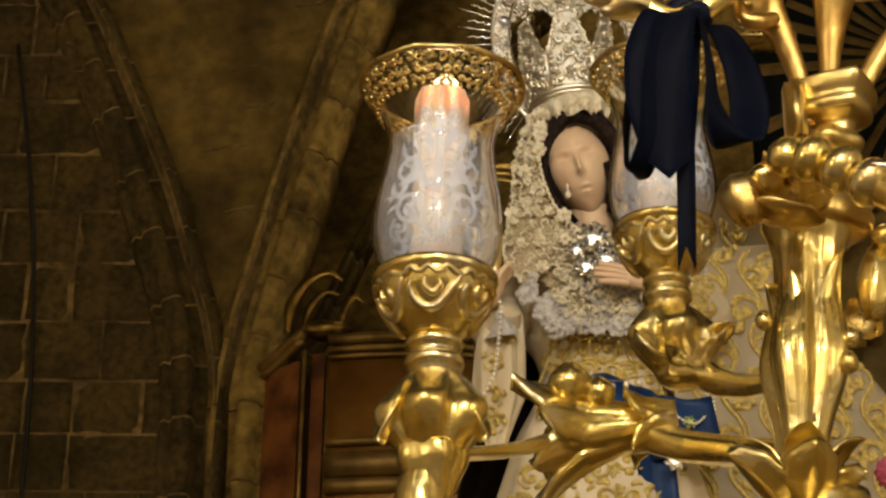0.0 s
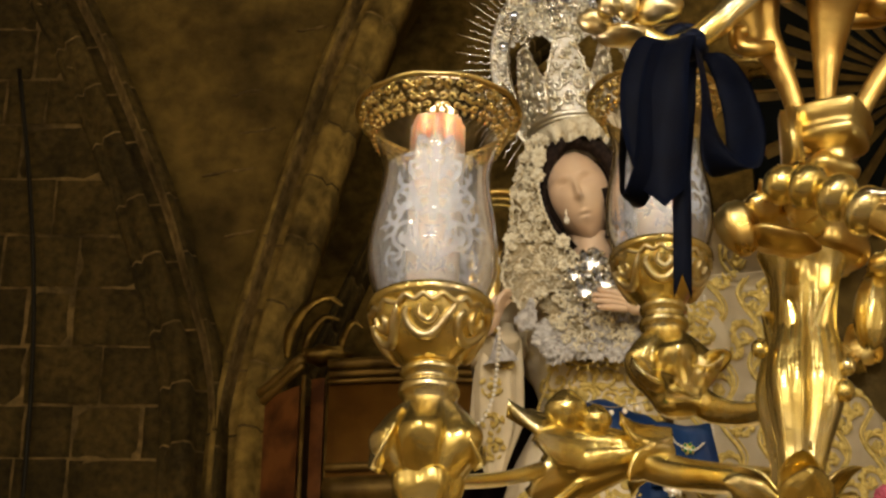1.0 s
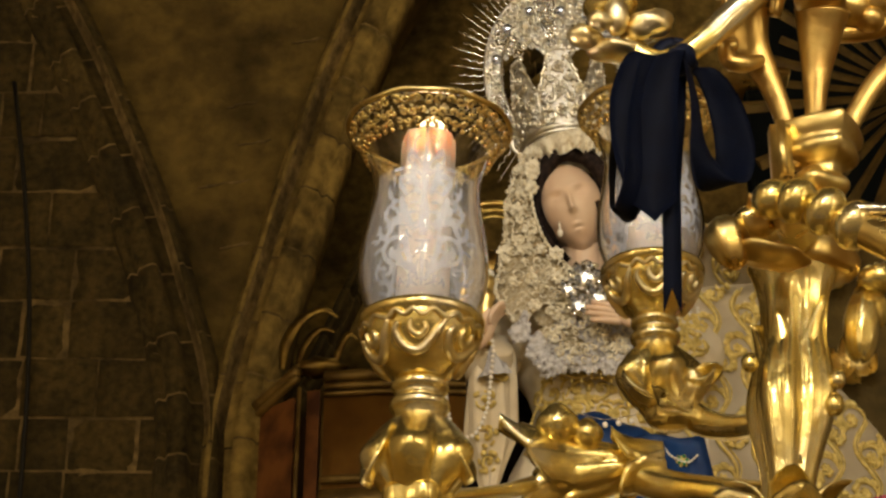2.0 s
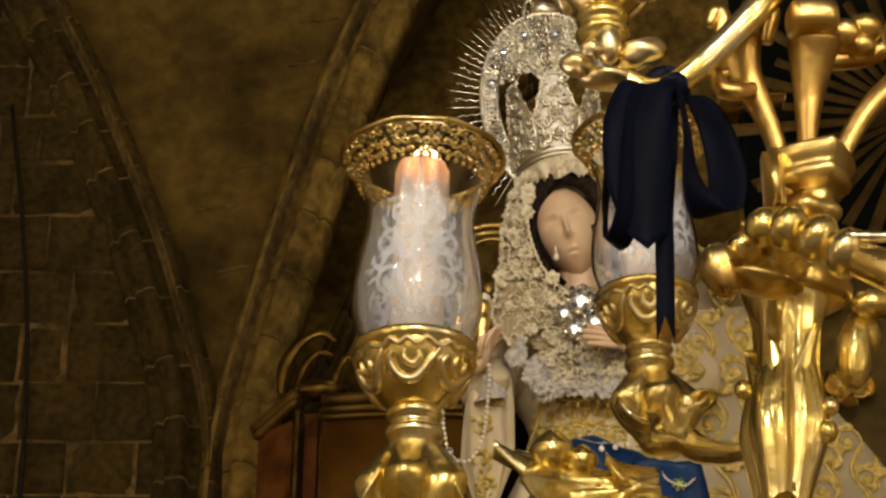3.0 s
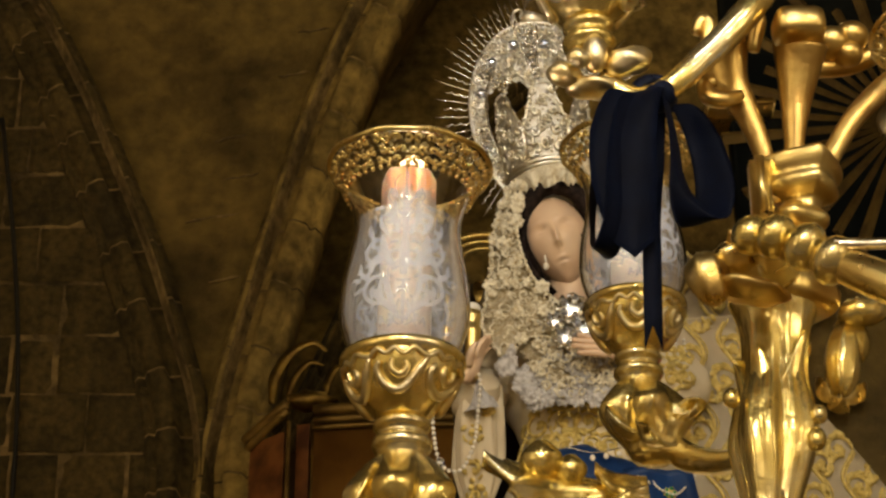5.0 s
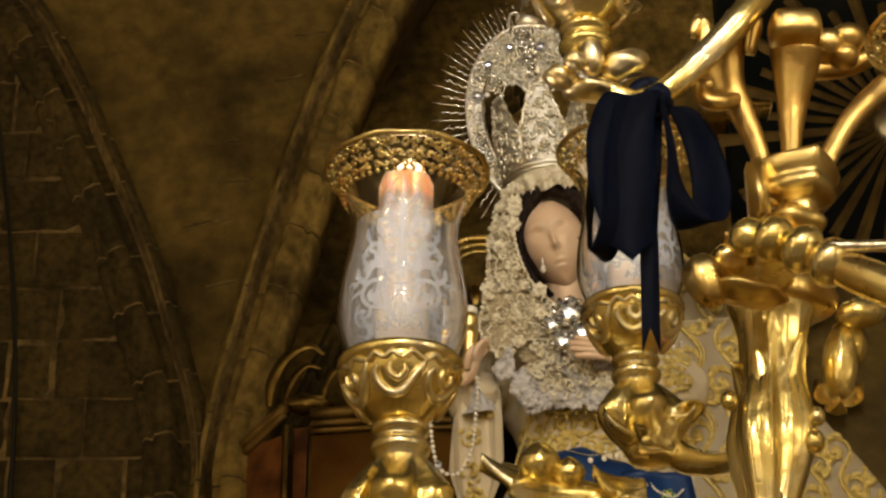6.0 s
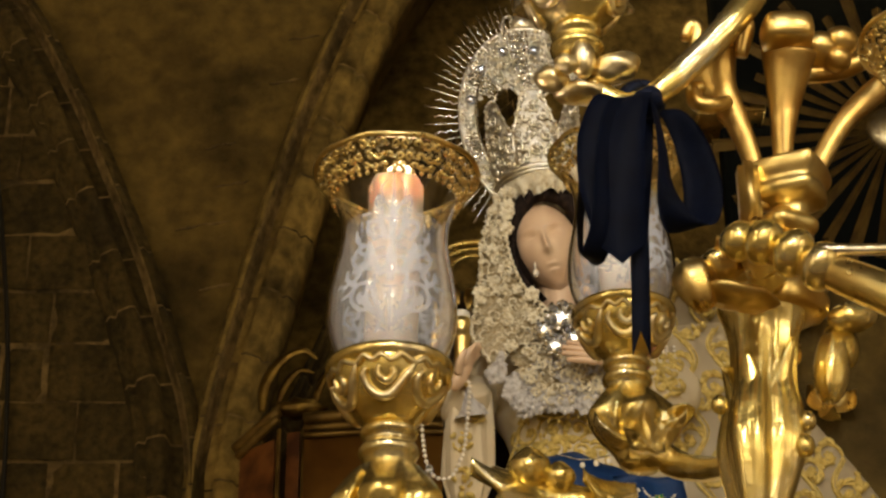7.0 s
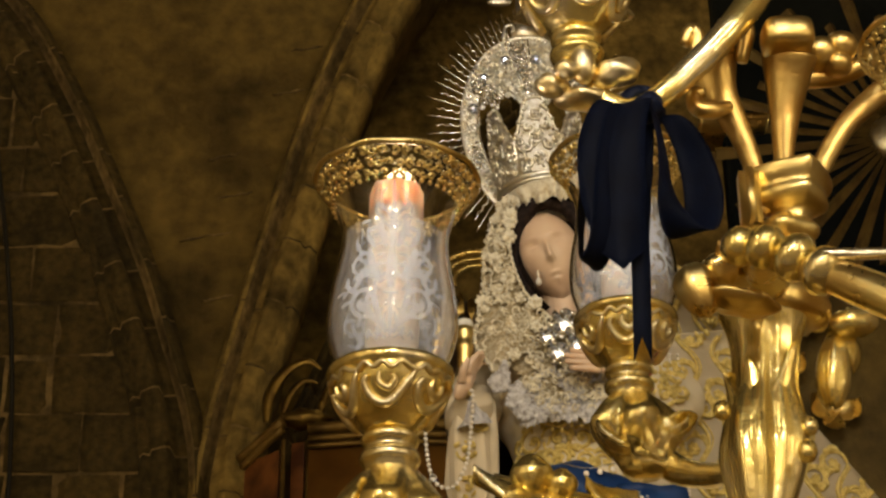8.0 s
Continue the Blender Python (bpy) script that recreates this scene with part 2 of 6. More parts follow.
def tube(bm, pts, radius, seg=10, steps=6, flat=1.0, mat=0, shape=None, smooth=True):
    """Sweeps a round section along a curve. radius: one number or one for each given point."""
    line = spline(pts, steps) if smooth else [Vector(p) for p in pts]
    n = len(line)
    if isinstance(radius, (int, float)):
        radii = [radius] * n
    else:
        radii = [float(np.interp(i / (n - 1) * (len(radius) - 1), range(len(radius)), radius)) for i in range(n)]
    ahead = (line[1] - line[0]).normalized()
    side = ahead.cross(Vector((0.13, 0.9, 0.41))).normalized()
    rows = []
    for i, p in enumerate(line):
        way = (line[min(i + 1, n - 1)] - line[max(i - 1, 0)])
        if way.length > 1e-9:
            ahead = way.normalized()
        side = (side - ahead * side.dot(ahead)).normalized()
        up = ahead.cross(side)
        row = []
        for j in range(seg):
            a = 2 * math.pi * j / seg
            q = radii[i] * (shape(a, i / (n - 1)) if shape else 1)
            row.append(p + side * (q * math.cos(a)) + up * (q * flat * math.sin(a)))
        rows.append(row)
    return grid(bm, rows, True, True, mat)


def blob(bm, at, radii, turn=None, seg=20, rings=12, mat=0, shape=None):
    """An ellipsoid, pressed by shape(direction) where given."""
    turn = turn or Matrix.Identity(3)
    rows = []
    for k in range(1, rings):
        b = math.pi * k / rings
        row = []
        for i in range(seg):
            a = 2 * math.pi * i / seg
            d = Vector((math.sin(b) * math.cos(a), math.sin(b) * math.sin(a), math.cos(b)))
            q = shape(d) if shape else 1
            q = q if isinstance(q, Vector) else Vector((q, q, q))
            row.append(Vector(at) + turn @ Vector((d.x * radii[0] * q.x, d.y * radii[1] * q.y, d.z * radii[2] * q.z)))
        rows.append(row)
    return grid(bm, rows, True, True, mat)


def leaf(bm, at, ahead, face, length, width, curl=0.6, thick=0.004, lobes=1, mat=0, cup=0.30):
    """A carved leaf: lobed edge, raised mid-rib, its tip rolled over."""
    ahead, face = Vector(ahead).normalized(), Vector(face)
    face = (face - ahead * face.dot(ahead)).normalized()
    side = ahead.cross(face)
    n, m = 14, 8
    top, bottom = [], []
    for i in range(n + 1):
        t = i / n
        bend = curl * t * t * 2.2
        along = length * (math.sin(bend) / bend if bend > 1e-4 else 1.0) * t
        rise = length * t * (1 - math.cos(bend)) / bend if bend > 1e-4 else 0.0
        w = width * (math.sin(math.pi * min(1, t * 0.86 + 0.14)) ** 0.7) * (1 + 0.035 * lobes * math.cos(6 * math.pi * t))
        row, low = [], []
        for j in range(m + 1):
            s = 2 * j / m - 1
            lift = cup * w * s * s + 0.10 * w * (math.cos(3 * math.pi * s) - 1) * 0.5
            p = Vector(at) + ahead * along + face * (rise + lift) + side * (w * s)
            row.append(p)
            low.append(p - face * thick * (1.6 - abs(s)))
        top.append(row), bottom.append(low)
    loops = [a + b[::-1] for a, b in zip(top, bottom)]
    return grid(bm, loops, True, True, mat)


def box(bm, lo, hi, bevel=0.0, mat=0, jitter=0.0):
    vs = [bm.verts.new((x + random.uniform(-jitter, jitter), y, z + random.uniform(-jitter, jitter))) for x in (lo[0], hi[0]) for y in (lo[1], hi[1]) for z in (lo[2], hi[2])]
    for q in ((0, 1, 3, 2), (4, 6, 7, 5), (0, 4, 5, 1), (2, 3, 7, 6), (0, 2, 6, 4), (1, 5, 7, 3)):
        bm.faces.new([vs[i] for i in q]).material_index = mat
    if bevel:
        bmesh.ops.bevel(bm, geom=list({e for v in vs for e in v.link_edges}), offset=bevel, segments=2, affect="EDGES")


def spiral(turns, size, n=16, hand=1, start=0.0):
    """A flat scroll in (u, v), from its outer end inwards."""
    out = []
    for i in range(n + 1):
        t = i / n
        a = start + hand * turns * 2 * math.pi * t
        r = size * (1 - 0.85 * t)
        out.append((r * math.cos(a), r * math.sin(a)))
    return out

# ---- the church round the statue ----


def slab(name, lo, hi, mat, label, category, bevel=0.0):
    bm = bmesh.new()
    box(bm, lo, hi, bevel)
    return tagged(part(name, bm, mat, None, "", False), label, category, "", "structure")


slab("floor", (-7, -7, -0.2), (7, 12, 0), FLOOR_STONE, "worn pale stone church floor", "floor")
slab("ceiling", (-7, -7, 9.6), (7, 12, 9.8), STONE_DARK, "dark stone church vault", "ceiling")
# Unseen enclosing walls, added pale as reflectors for the gold.
slab("wall_west", (-7.2, -7, 0), (-7, 12, 9.6), BOUNCE_WALL, "unseen church wall made pale to bounce light", "wall")
slab("wall_east", (7, -7, 0), (7.2, 12, 9.6), BOUNCE_WALL, "unseen church wall made pale to bounce light", "wall")
slab("wall_south", (-7, -7.2, 0), (7, -7, 9.6), BOUNCE_WALL, "unseen church wall made pale to bounce light", "wall")
slab("wall_chapel", (-7, 9.6, 0), (7, 9.8, 9.6), PLASTER, "dark stone wall deep inside the side chapel", "wall")

RIB_LEFT = [(-1.04, 2.0), (-1.05, 3.4), (-1.06, 4.5), (-1.10, 4.9), (-1.20, 5.24), (-1.34, 5.66), (-1.55, 6.16), (-1.71, 6.52), (-1.98, 7.0), (-2.40, 7.5)]
RIB_RIGHT = [(-0.86, 2.0), (-0.87, 3.4), (-0.87, 4.5), (-0.82, 4.95), (-0.72, 5.42), (-0.58, 6.0), (-0.44, 6.5), (-0.24, 7.05), (0.05, 7.6)]


def shell_wall():
    """The wall behind the ribs: a sheet with depth whose far edge follows the arch."""
    bm = bmesh.new()
    edge = [(x, z) for x, z, _ in spline([(x, z, 0) for x, z in RIB_RIGHT], 4)]
    edge = [(-0.86, 0.0)] + edge + [(0.6, 8.3), (1.4, 9.6)]
    rows = []
    for x, z in edge:
        row = []
        for i in range(24):
            q = -7 + (x + 7) * (i / 23) ** 0.6
            row.append((q, 7.86 + 0.05 * noise.noise((q * 1.5, 2.0, z * 1.5)) + 0.012 * noise.noise((q * 9, 4.0, z * 9)), z))
        rows.append(row + [(x, 8.5, z), (-7, 8.5, z)])
    grid(bm, rows, True, True)
    return tagged(part("wall_north", bm, VAULT_WEB), "stained sandstone vault wall with pale mottled patches", "wall", "", "structure")


wall_north = shell_wall()


def web_y(x, z):
    """The face of the vault web."""
    return 7.858 + 0.05 * noise.noise((x * 1.5, 2.0, z * 1.5))


def web_joints():
    """Broken runs of pale mortar between the stones of the vault web."""
    rnd_j = random.Random(8)
    for course in range(7):
        z0 = 5.35 + 0.25 * course + rnd_j.uniform(-0.05, 0.05)
        x = -1.30 + 0.05 * course + rnd_j.uniform(0, 0.35)
        edge = float(np.interp(z0, [p[1] for p in RIB_RIGHT], [p[0] for p in RIB_RIGHT])) - 0.18
        while x < edge - 0.12:
            run = min(rnd_j.uniform(0.14, 0.30), edge - x)
            bm = bmesh.new()
            path = [(x + run * t, z0 + 0.20 * (x + run * t + 1.0) + 0.012 * noise.noise((9 * t, course, x))) for t in np.linspace(0, 1, 7)]
            tube(bm, [(u, web_y(u, v), v) for u, v in path], [0.003, 0.008, 0.005, 0.009, 0.003], 6, 3)
            part("mortar_joint", bm, MORTAR, wall_north)
            x += run + rnd_j.uniform(0.05, 0.35)


web_joints()


def rib(name, path, label, half=0.145, base=7.80, depth=0.15, flip=1, stones=None):
    """A moulded vault rib, cut into wedge-shaped stones."""
    root = tagged(new(name), label, "vault rib", "", "structure")
    section = [(-1, 0), (-1, 0.45), (-0.8, 0.78), (-0.62, 0.62), (-0.52, 0.95), (-0.15, 1.06), (0.02, 0.95), (0.08, 0.25), (0.42, 0.10), (0.55, 0.30), (0.66, 0.62), (0.80, 0.60), (0.88, 0.25), (1, 0.15), (1, 0)]
    section = [(u * flip, v) for u, v in section][::flip]
    line = spline([(x, base, z) for x, z in path], 10)
    at, start = [0.0], 0
    for a, b in zip(line, line[1:]):
        at.append(at[-1] + (b - a).length)
    length, cuts = at[-1], [0.0]
    while cuts[-1] < length:
        cuts.append(cuts[-1] + random.uniform(0.26, 0.36))
    where = lambda s: Vector([float(np.interp(s, at, [p[k] for p in line])) for k in range(3)])
    for s0, s1 in zip(cuts, cuts[1:]):
        s1 = min(s1, length) - 0.011
        if s1 - s0 < 0.05:
            continue
        bm = bmesh.new()
        rows, k = [], random.uniform(0.992, 1.008)
        for i in range(5):
            s = s0 + (s1 - s0) * i / 4
            p, q = where(s), where(min(s + 0.02, length)) - where(max(s - 0.02, 0))
            side = Vector((q.z, 0, -q.x)).normalized()
            trim = 0.994 if i in (0, 4) else 1.0
            rows.append([p + side * (u * half * k * trim) + Vector((0, -v * depth * k * trim + (0.05 if v == 0 else 0), 0)) for u, v in section])
        grid(bm, rows, True, True)
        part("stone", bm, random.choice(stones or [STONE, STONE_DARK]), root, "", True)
    bm = bmesh.new()
    rows = []
    for i in range(61):
        p, q = where(length * i / 60), where(min(length * i / 60 + 0.02, length)) - where(max(length * i / 60 - 0.02, 0))
        side = Vector((q.z, 0, -q.x)).normalized()
        rows.append([p + side * (u * half * 0.98) + Vector((0, -v * depth * 0.98 + (0.05 if v == 0 else 0), 0)) for u, v in section])
    grid(bm, rows, True, True)
    part("mortar_core", bm, MORTAR, root, "pale lime mortar in the joints")
    return root


rib("vault_rib", RIB_LEFT, "moulded sandstone vault rib in dimmed stone tones")
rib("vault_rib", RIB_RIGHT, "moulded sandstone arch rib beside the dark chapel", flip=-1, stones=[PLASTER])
rib("vault_rib", [(-0.95, 4.6), (-0.62, 5.3), (-0.42, 5.79), (-0.26, 6.12), (0.1, 6.7), (0.6, 7.2)], "thin dark rib inside the side chapel", 0.05, 8.6, 0.1)


def ashlar():
    """Coursed blocks of the pier, each one a stone of its own on the wall."""
    z = 3.2
    while z < 6.9:
        h = random.uniform(0.23, 0.28)
        x = -3.3 + random.uniform(0, 0.3)
        edge = float(np.interp(z + h, [p[1] for p in RIB_LEFT], [p[0] for p in RIB_LEFT])) - 0.04
        while x < edge - 0.06:
            w = random.uniform(0.17, 0.40)
            if edge - x - w < 0.1:
                w = edge - x
            bm = bmesh.new()
            out = 7.715 + random.uniform(-0.008, 0.008)
            n, m = 7, 6
            rows = []
            seed = random.uniform(0, 50)
            for i in range(n):
                v = i / (n - 1)
                row = []
                for j in range(m):
                    u = j / (m - 1)
                    rim = min(u, 1 - u, v, 1 - v)
                    px, pz = x + 0.006 + (w - 0.012) * u, z + 0.006 + (h - 0.012) * v
                    row.append((px + 0.006 * noise.noise((px * 9, seed, pz * 9)), out + (0.010 if rim == 0 else 0) + 0.006 * noise.noise((px * 7, seed, pz * 7)), pz + 0.006 * noise.noise((px * 8, seed + 3, pz * 5))))
                rows.append([(row[0][0], 7.9, row[0][2])] + row + [(row[-1][0], 7.9, row[-1][2])])
            grid(bm, rows, False)
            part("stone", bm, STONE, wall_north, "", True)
            x += w
        z += h


ashlar()
bm = bmesh.new()
rows = []
for z in np.linspace(3.0, 6.95, 30):
    edge = float(np.interp(z, [p[1] for p in RIB_LEFT], [p[0] for p in RIB_LEFT]))
    rows.append([(x, 7.731 + 0.002 * noise.noise((x * 6, 1.0, z * 6)), z) for x in np.linspace(-3.4, edge, 24)])
grid(bm, rows, False)
part("mortar_bed", bm, MORTAR, wall_north, "pale lime mortar between the stones")

bm = bmesh.new()
tube(bm, [(-1.95, 7.66, 6.3), (-1.84, 7.66, 5.7), (-1.76, 7.66, 5.1), (-1.72, 7.66, 4.4), (-1.71, 7.66, 3.2), (-1.71, 7.66, 0.0)], 0.011, 6)
tagged(part("wall_cable", bm, CABLE), "black electric cable running down the stone pier", "cable")


def altarpiece():
    """A gilt and red wooden altarpiece with a bowed middle, in the side chapel's mouth."""
    root = thing("altarpiece", (-0.35, 7.2, 0), "gilded and red lacquered wooden altarpiece in the shade", "altarpiece")
    bm = bmesh.new()
    box(bm, (-0.62, 7.02, 0), (0.62, 7.5, 4.42), 0.02)
    part("body", bm, DARK_WOOD, root)
    for x0, x1, y0, y1 in ((-0.70, -0.56, 7.06, 6.93), (-0.52, -0.47, 6.99, 6.97)):
        bm = bmesh.new()
        grid(bm, [[(x0, y0, z), (x1, y1, z), (x1, 7.3, z), (x0, 7.3, z)] for z in (0.0, 4.44 + (0.02 if x0 < -0.6 else 0.07))], True, True)
        part("pilaster", bm, RED_WOOD, root, "red lacquered pilaster", False)
    bm = bmesh.new()
    tube(bm, [(-0.72, 7.05, 4.47), (-0.55, 6.92, 4.57)], 0.022, 8)
    tube(bm, [(-0.71, 7.05, 4.44), (-0.55, 6.92, 4.54)], 0.016, 8)
    part("side_cornice", bm, GOLD_SHADED, root, "gilded sloping cornice")
    for x, y in ((-0.545, 6.93), (-0.455, 6.97)):
        bm = bmesh.new()
        tube(bm, [(x, y, 0.2), (x, y, 2.5), (x, y, 4.50)], 0.009, 8)
        part("gilt_edge", bm, GOLD_SHADED, root, "thin gilded edge moulding")
    bow = lambda z, q=0.0: [(x, 6.98 - q - 0.10 * math.cos((x + 0.1) * 2.6), z) for x in np.linspace(-0.45, 0.25, 15)]
    bm = bmesh.new()
    grid(bm, [bow(z) + [(0.25, 7.4, z), (-0.45, 7.4, z)] for z in (0.0, 2.0, 3.9, 4.5)], True, True)
    part("bowed_panel", bm, material("brown_gilt_panel", (0.30, 0.15, 0.03), 0.4, 0.3, (0.18, 0.08, 0.018), 5, 0.1, 30), root)
    for z, r in ((4.53, 0.022), (4.49, 0.014), (4.46, 0.010), (4.12, 0.016), (4.03, 0.05), (3.95, 0.03)):
        bm = bmesh.new()
        tube(bm, bow(z, 0.02), r, 8, 1)
        part("moulding", bm, GOLD_SHADED, root, "gilded moulding")
    bm = bmesh.new()
    for line, girth in (([(-0.615, 4.58), (-0.605, 4.69), (-0.55, 4.79), (-0.47, 4.835), (-0.41, 4.80)], [0.010, 0.022, 0.020, 0.014, 0.005]),
                        ([(-0.56, 4.57), (-0.535, 4.68), (-0.48, 4.75), (-0.42, 4.74)], [0.008, 0.015, 0.012, 0.004]),
                        ([(-0.42, 4.57), (-0.405, 4.66), (-0.37, 4.73), (-0.33, 4.71)], [0.008, 0.015, 0.012, 0.004])):
        tube(bm, [(x, 6.95, z) for x, z in line], girth, 12, 8, 0.5, 0, lambda a, k: 1 + 0.16 * math.cos(4 * a))
    blob(bm, (-0.47, 6.97, 4.60), (0.10, 0.05, 0.04), None, 20, 12, 0, lambda d: 1 + 0.10 * math.cos(7 * math.atan2(d.z, d.x)))
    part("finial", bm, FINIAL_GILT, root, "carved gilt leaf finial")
    bm = bmesh.new()
    box(bm, (-0.02, 7.05, 4.4), (0.62, 7.45, 5.15), 0.02)
    part("upper_panel", bm, DARK_WOOD, root)
    for r, q in ((0.13, 0.014), (0.10, 0.009), (0.07, 0.008)):
        bm = bmesh.new()
        tube(bm, [(0.19 + 1.3 * r * math.cos(a), 7.0, 5.20 + r * math.sin(a)) for a in np.linspace(-0.3, math.pi + 0.3, 13)], q, 8, 2)
        part("arched_moulding", bm, GOLD_OLD, root, "gilded arched moulding")
    bm = bmesh.new()
    for k in range(5):
        leaf(bm, (0.06 + 0.06 * k, 6.98, 5.02 + 0.02 * (k % 2)), (0.3 * (k - 2), -0.3, 0.8), (0, -1, 0.2), 0.12, 0.03, 0.8, 0.006)
    part("carved_leaves", bm, GOLD_OLD, root, "gilded carved leaves")
    bm = bmesh.new()
    lathe(bm, smooth_profile([(0.03, 0), (0.05, 0.02), (0.03, 0.05), (0.045, 0.09), (0.05, 0.10)]), (-0.16, 6.84, 4.12))
    part("urn", bm, GOLD_OLD, root, "small gilded urn")
    return root


altarpiece()


def sunburst():
    """A dark screen with a fan of gilded rays, well behind the statue."""
    screen = thing("altar_screen", (1.9, 5.9, 0), "dark blue-black wooden altar screen with gilded sunburst", "altar screen")
    bm = bmesh.new()
    box(bm, (1.02, 5.84, 4.60), (3.2, 5.95, 6.0), 0.01)
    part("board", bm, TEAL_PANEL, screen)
    bm = bmesh.new()
    box(bm, (1.02, 5.86, 0), (3.2, 5.95, 4.60), 0.01)
    part("lower_panel", bm, VAULT_WEB, screen, "grey-brown lower panel", False)
    bm = bmesh.new()
    box(bm, (0.93, 5.74, 5.14), (1.16, 5.95, 5.17), 0.006)
    part("ledge", bm, GOLD_OLD, screen, "narrow gilded ledge")
    cx, cz = 1.60, 5.12
    n = 34
    for k in range(n):
        a = 2 * math.pi * (k + 0.5) / n
        long = 0.62 if k % 2 else 0.50
        w = 0.017 if k % 2 else 0.012
        bm = bmesh.new()
        c, s = math.cos(a), math.sin(a)
        rows = []
        for r, q in ((0.09, 0.5), (long * 0.5, 1.0), (long, 1.5)):
            rows.append([(cx + r * c - s * w * q, 5.835, cz + r * s + c * w * q), (cx + r * c, 5.815, cz + r * s), (cx + r * c + s * w * q, 5.835, cz + r * s - c * w * q), (cx + r * c, 5.84, cz + r * s)])
        grid(bm, rows, True, True)
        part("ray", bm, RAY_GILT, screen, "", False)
    bm = bmesh.new()
    blob(bm, (cx, 5.83, cz), (0.09, 0.04, 0.09))
    part("boss", bm, SILVER_GILT, screen, "domed silvered boss")
    for k, (x, z) in enumerate(((1.12, 4.25), (1.22, 4.42), (1.05, 4.05), (1.28, 4.1))):
        bm = bmesh.new()
        for j in range(4):
            a = k + 1.6 * j
            leaf(bm, (x, 5.82, z), (math.cos(a), -0.2, math.sin(a)), (0, -1, 0), 0.14, 0.035, 0.8, 0.006)
        part("carved_scroll", bm, GOLD_OLD, screen, "gilded leaf carving")


sunburst()

# the processional float that carries the statue and the candelabra
TOP = 1.95
bm = bmesh.new()
box(bm, (-1.3, 1.72, 0.25), (2.2, 5.3, TOP), 0.04)
box(bm, (-1.35, 1.67, 1.80), (2.25, 5.35, 1.90), 0.03)
tagged(part("float_platform", bm, GOLD_OLD, None, "", False), "gilded wooden processional float under the statue", "platform", "", "structure")
slab("float_base", (-1.1, 1.95, 0), (2.0, 5.1, 0.25), DARK_WOOD, "dark wooden base of the processional float", "platform")

# ---- candelabrum ----


def cup_profile():
    return smooth_profile([(0.027, -0.066), (0.031, -0.062), (0.045, -0.047), (0.059, -0.026), (0.0648, -0.010), (0.0690, -0.004), (0.0705, 0.001), (0.0685, 0.006), (0.063, 0.004), (0.058, -0.006), (0.045, -0.03), (0.02, -0.045)], 4)


def cup_radius(z):
    return float(np.interp(z, [-0.066, -0.062, -0.047, -0.026, -0.010], [0.027, 0.031, 0.045, 0.059, 0.0648]))


def candle_cup(parent, at, turn=0.0):
    """A carved gilt cup: rolled lip, scalloped flutes and a garland of scrolls round it."""
    bm = bmesh.new()
    lathe(bm, cup_profile(), at, 96, lambda a, k: 1 + (0.03 * math.cos(6 * (a + turn)) if 0.05 < k < 0.38 else 0))
    cup = part("candle_cup", bm, GOLD, parent)
    n = 6
    bm = bmesh.new()
    on = lambda a, z, q=0.002: (at[0] + (cup_radius(z) + q) * math.cos(a), at[1] + (cup_radius(z) + q) * math.sin(a), at[2] + z)
    for k in range(n):
        a0 = turn + 2 * math.pi * k / n
        w = math.pi / n
        tube(bm, [on(a0 - w, -0.016), on(a0 - w * 0.72, -0.009), on(a0 - w * 0.45, -0.015), on(a0 - w * 0.15, -0.010), on(a0 + w * 0.15, -0.016), on(a0 + w * 0.45, -0.009), on(a0 + w * 0.75, -0.014), on(a0 + w, -0.016)], 0.0028, 7, 4)
        tube(bm, [on(a0 + w * 0.95, -0.017), on(a0 + w * 0.7, -0.030), on(a0 + w * 0.25, -0.046), on(a0 - w * 0.25, -0.049), on(a0 - w * 0.7, -0.042), on(a0 - w * 0.85, -0.030), on(a0 - w * 0.70, -0.022)], [0.002, 0.0046, 0.0058, 0.0056, 0.0048, 0.0038, 0.002], 8, 4)
        tube(bm, [on(a0 - w * 0.25, -0.020), on(a0 - w * 0.30, -0.030), on(a0 + w * 0.02, -0.036), on(a0 + w * 0.26, -0.029), on(a0 + w * 0.18, -0.023)], [0.002, 0.004, 0.0046, 0.004, 0.0026], 7, 4)
    tagged(part("garland", bm, GOLD_RUBBED, cup, "raised gilt garland"), "", "", "", "stuff")
    bm = bmesh.new()
    lathe(bm, smooth_profile([(0.022, -0.066), (0.0305, -0.071), (0.0315, -0.077), (0.027, -0.083), (0.0265, -0.087), (0.032, -0.092), (0.033, -0.099), (0.029, -0.105), (0.026, -0.112)], 4), at)
    part("collar", bm, GOLD, cup, "two gilt ring mouldings")
    return cup


def bulb(parent, at, height, wide, turn, twist=1.6, lobes=5, name="baluster", lean=(0, 0)):
    """A carved swelling with twisted leaf lobes below a cup."""
    bm = bmesh.new()
    prof = smooth_profile([(0.026, 0), (0.034, -0.08 * height), (wide * 0.82, -0.25 * height), (wide, -0.45 * height), (wide * 0.86, -0.66 * height), (wide * 0.60, -0.86 * height), (wide * 0.5, -height), (wide * 0.3, -1.08 * height)], 6)
    lathe(bm, prof, at, 80, lambda a, k: 1 + 0.17 * math.sin(min(1, k * 1.2) * math.pi) * (abs(math.cos(lobes / 2 * (a + turn) + twist * k)) * 2 - 1.2) + 0.015 * math.cos(3 * lobes * (a + turn) + twist * 5 * k), lean)
    return part(name, bm, GOLD, parent)


candelabrum = thing("candelabrum", (0.44, 2.14, TOP), "tall carved gilt wooden candelabrum with branching arms", "candelabrum")
C1 = (0.0, 2.06, 2.464)
C2 = (0.303, 2.47, 2.737)
C3 = (0.222, 2.06, 2.985)

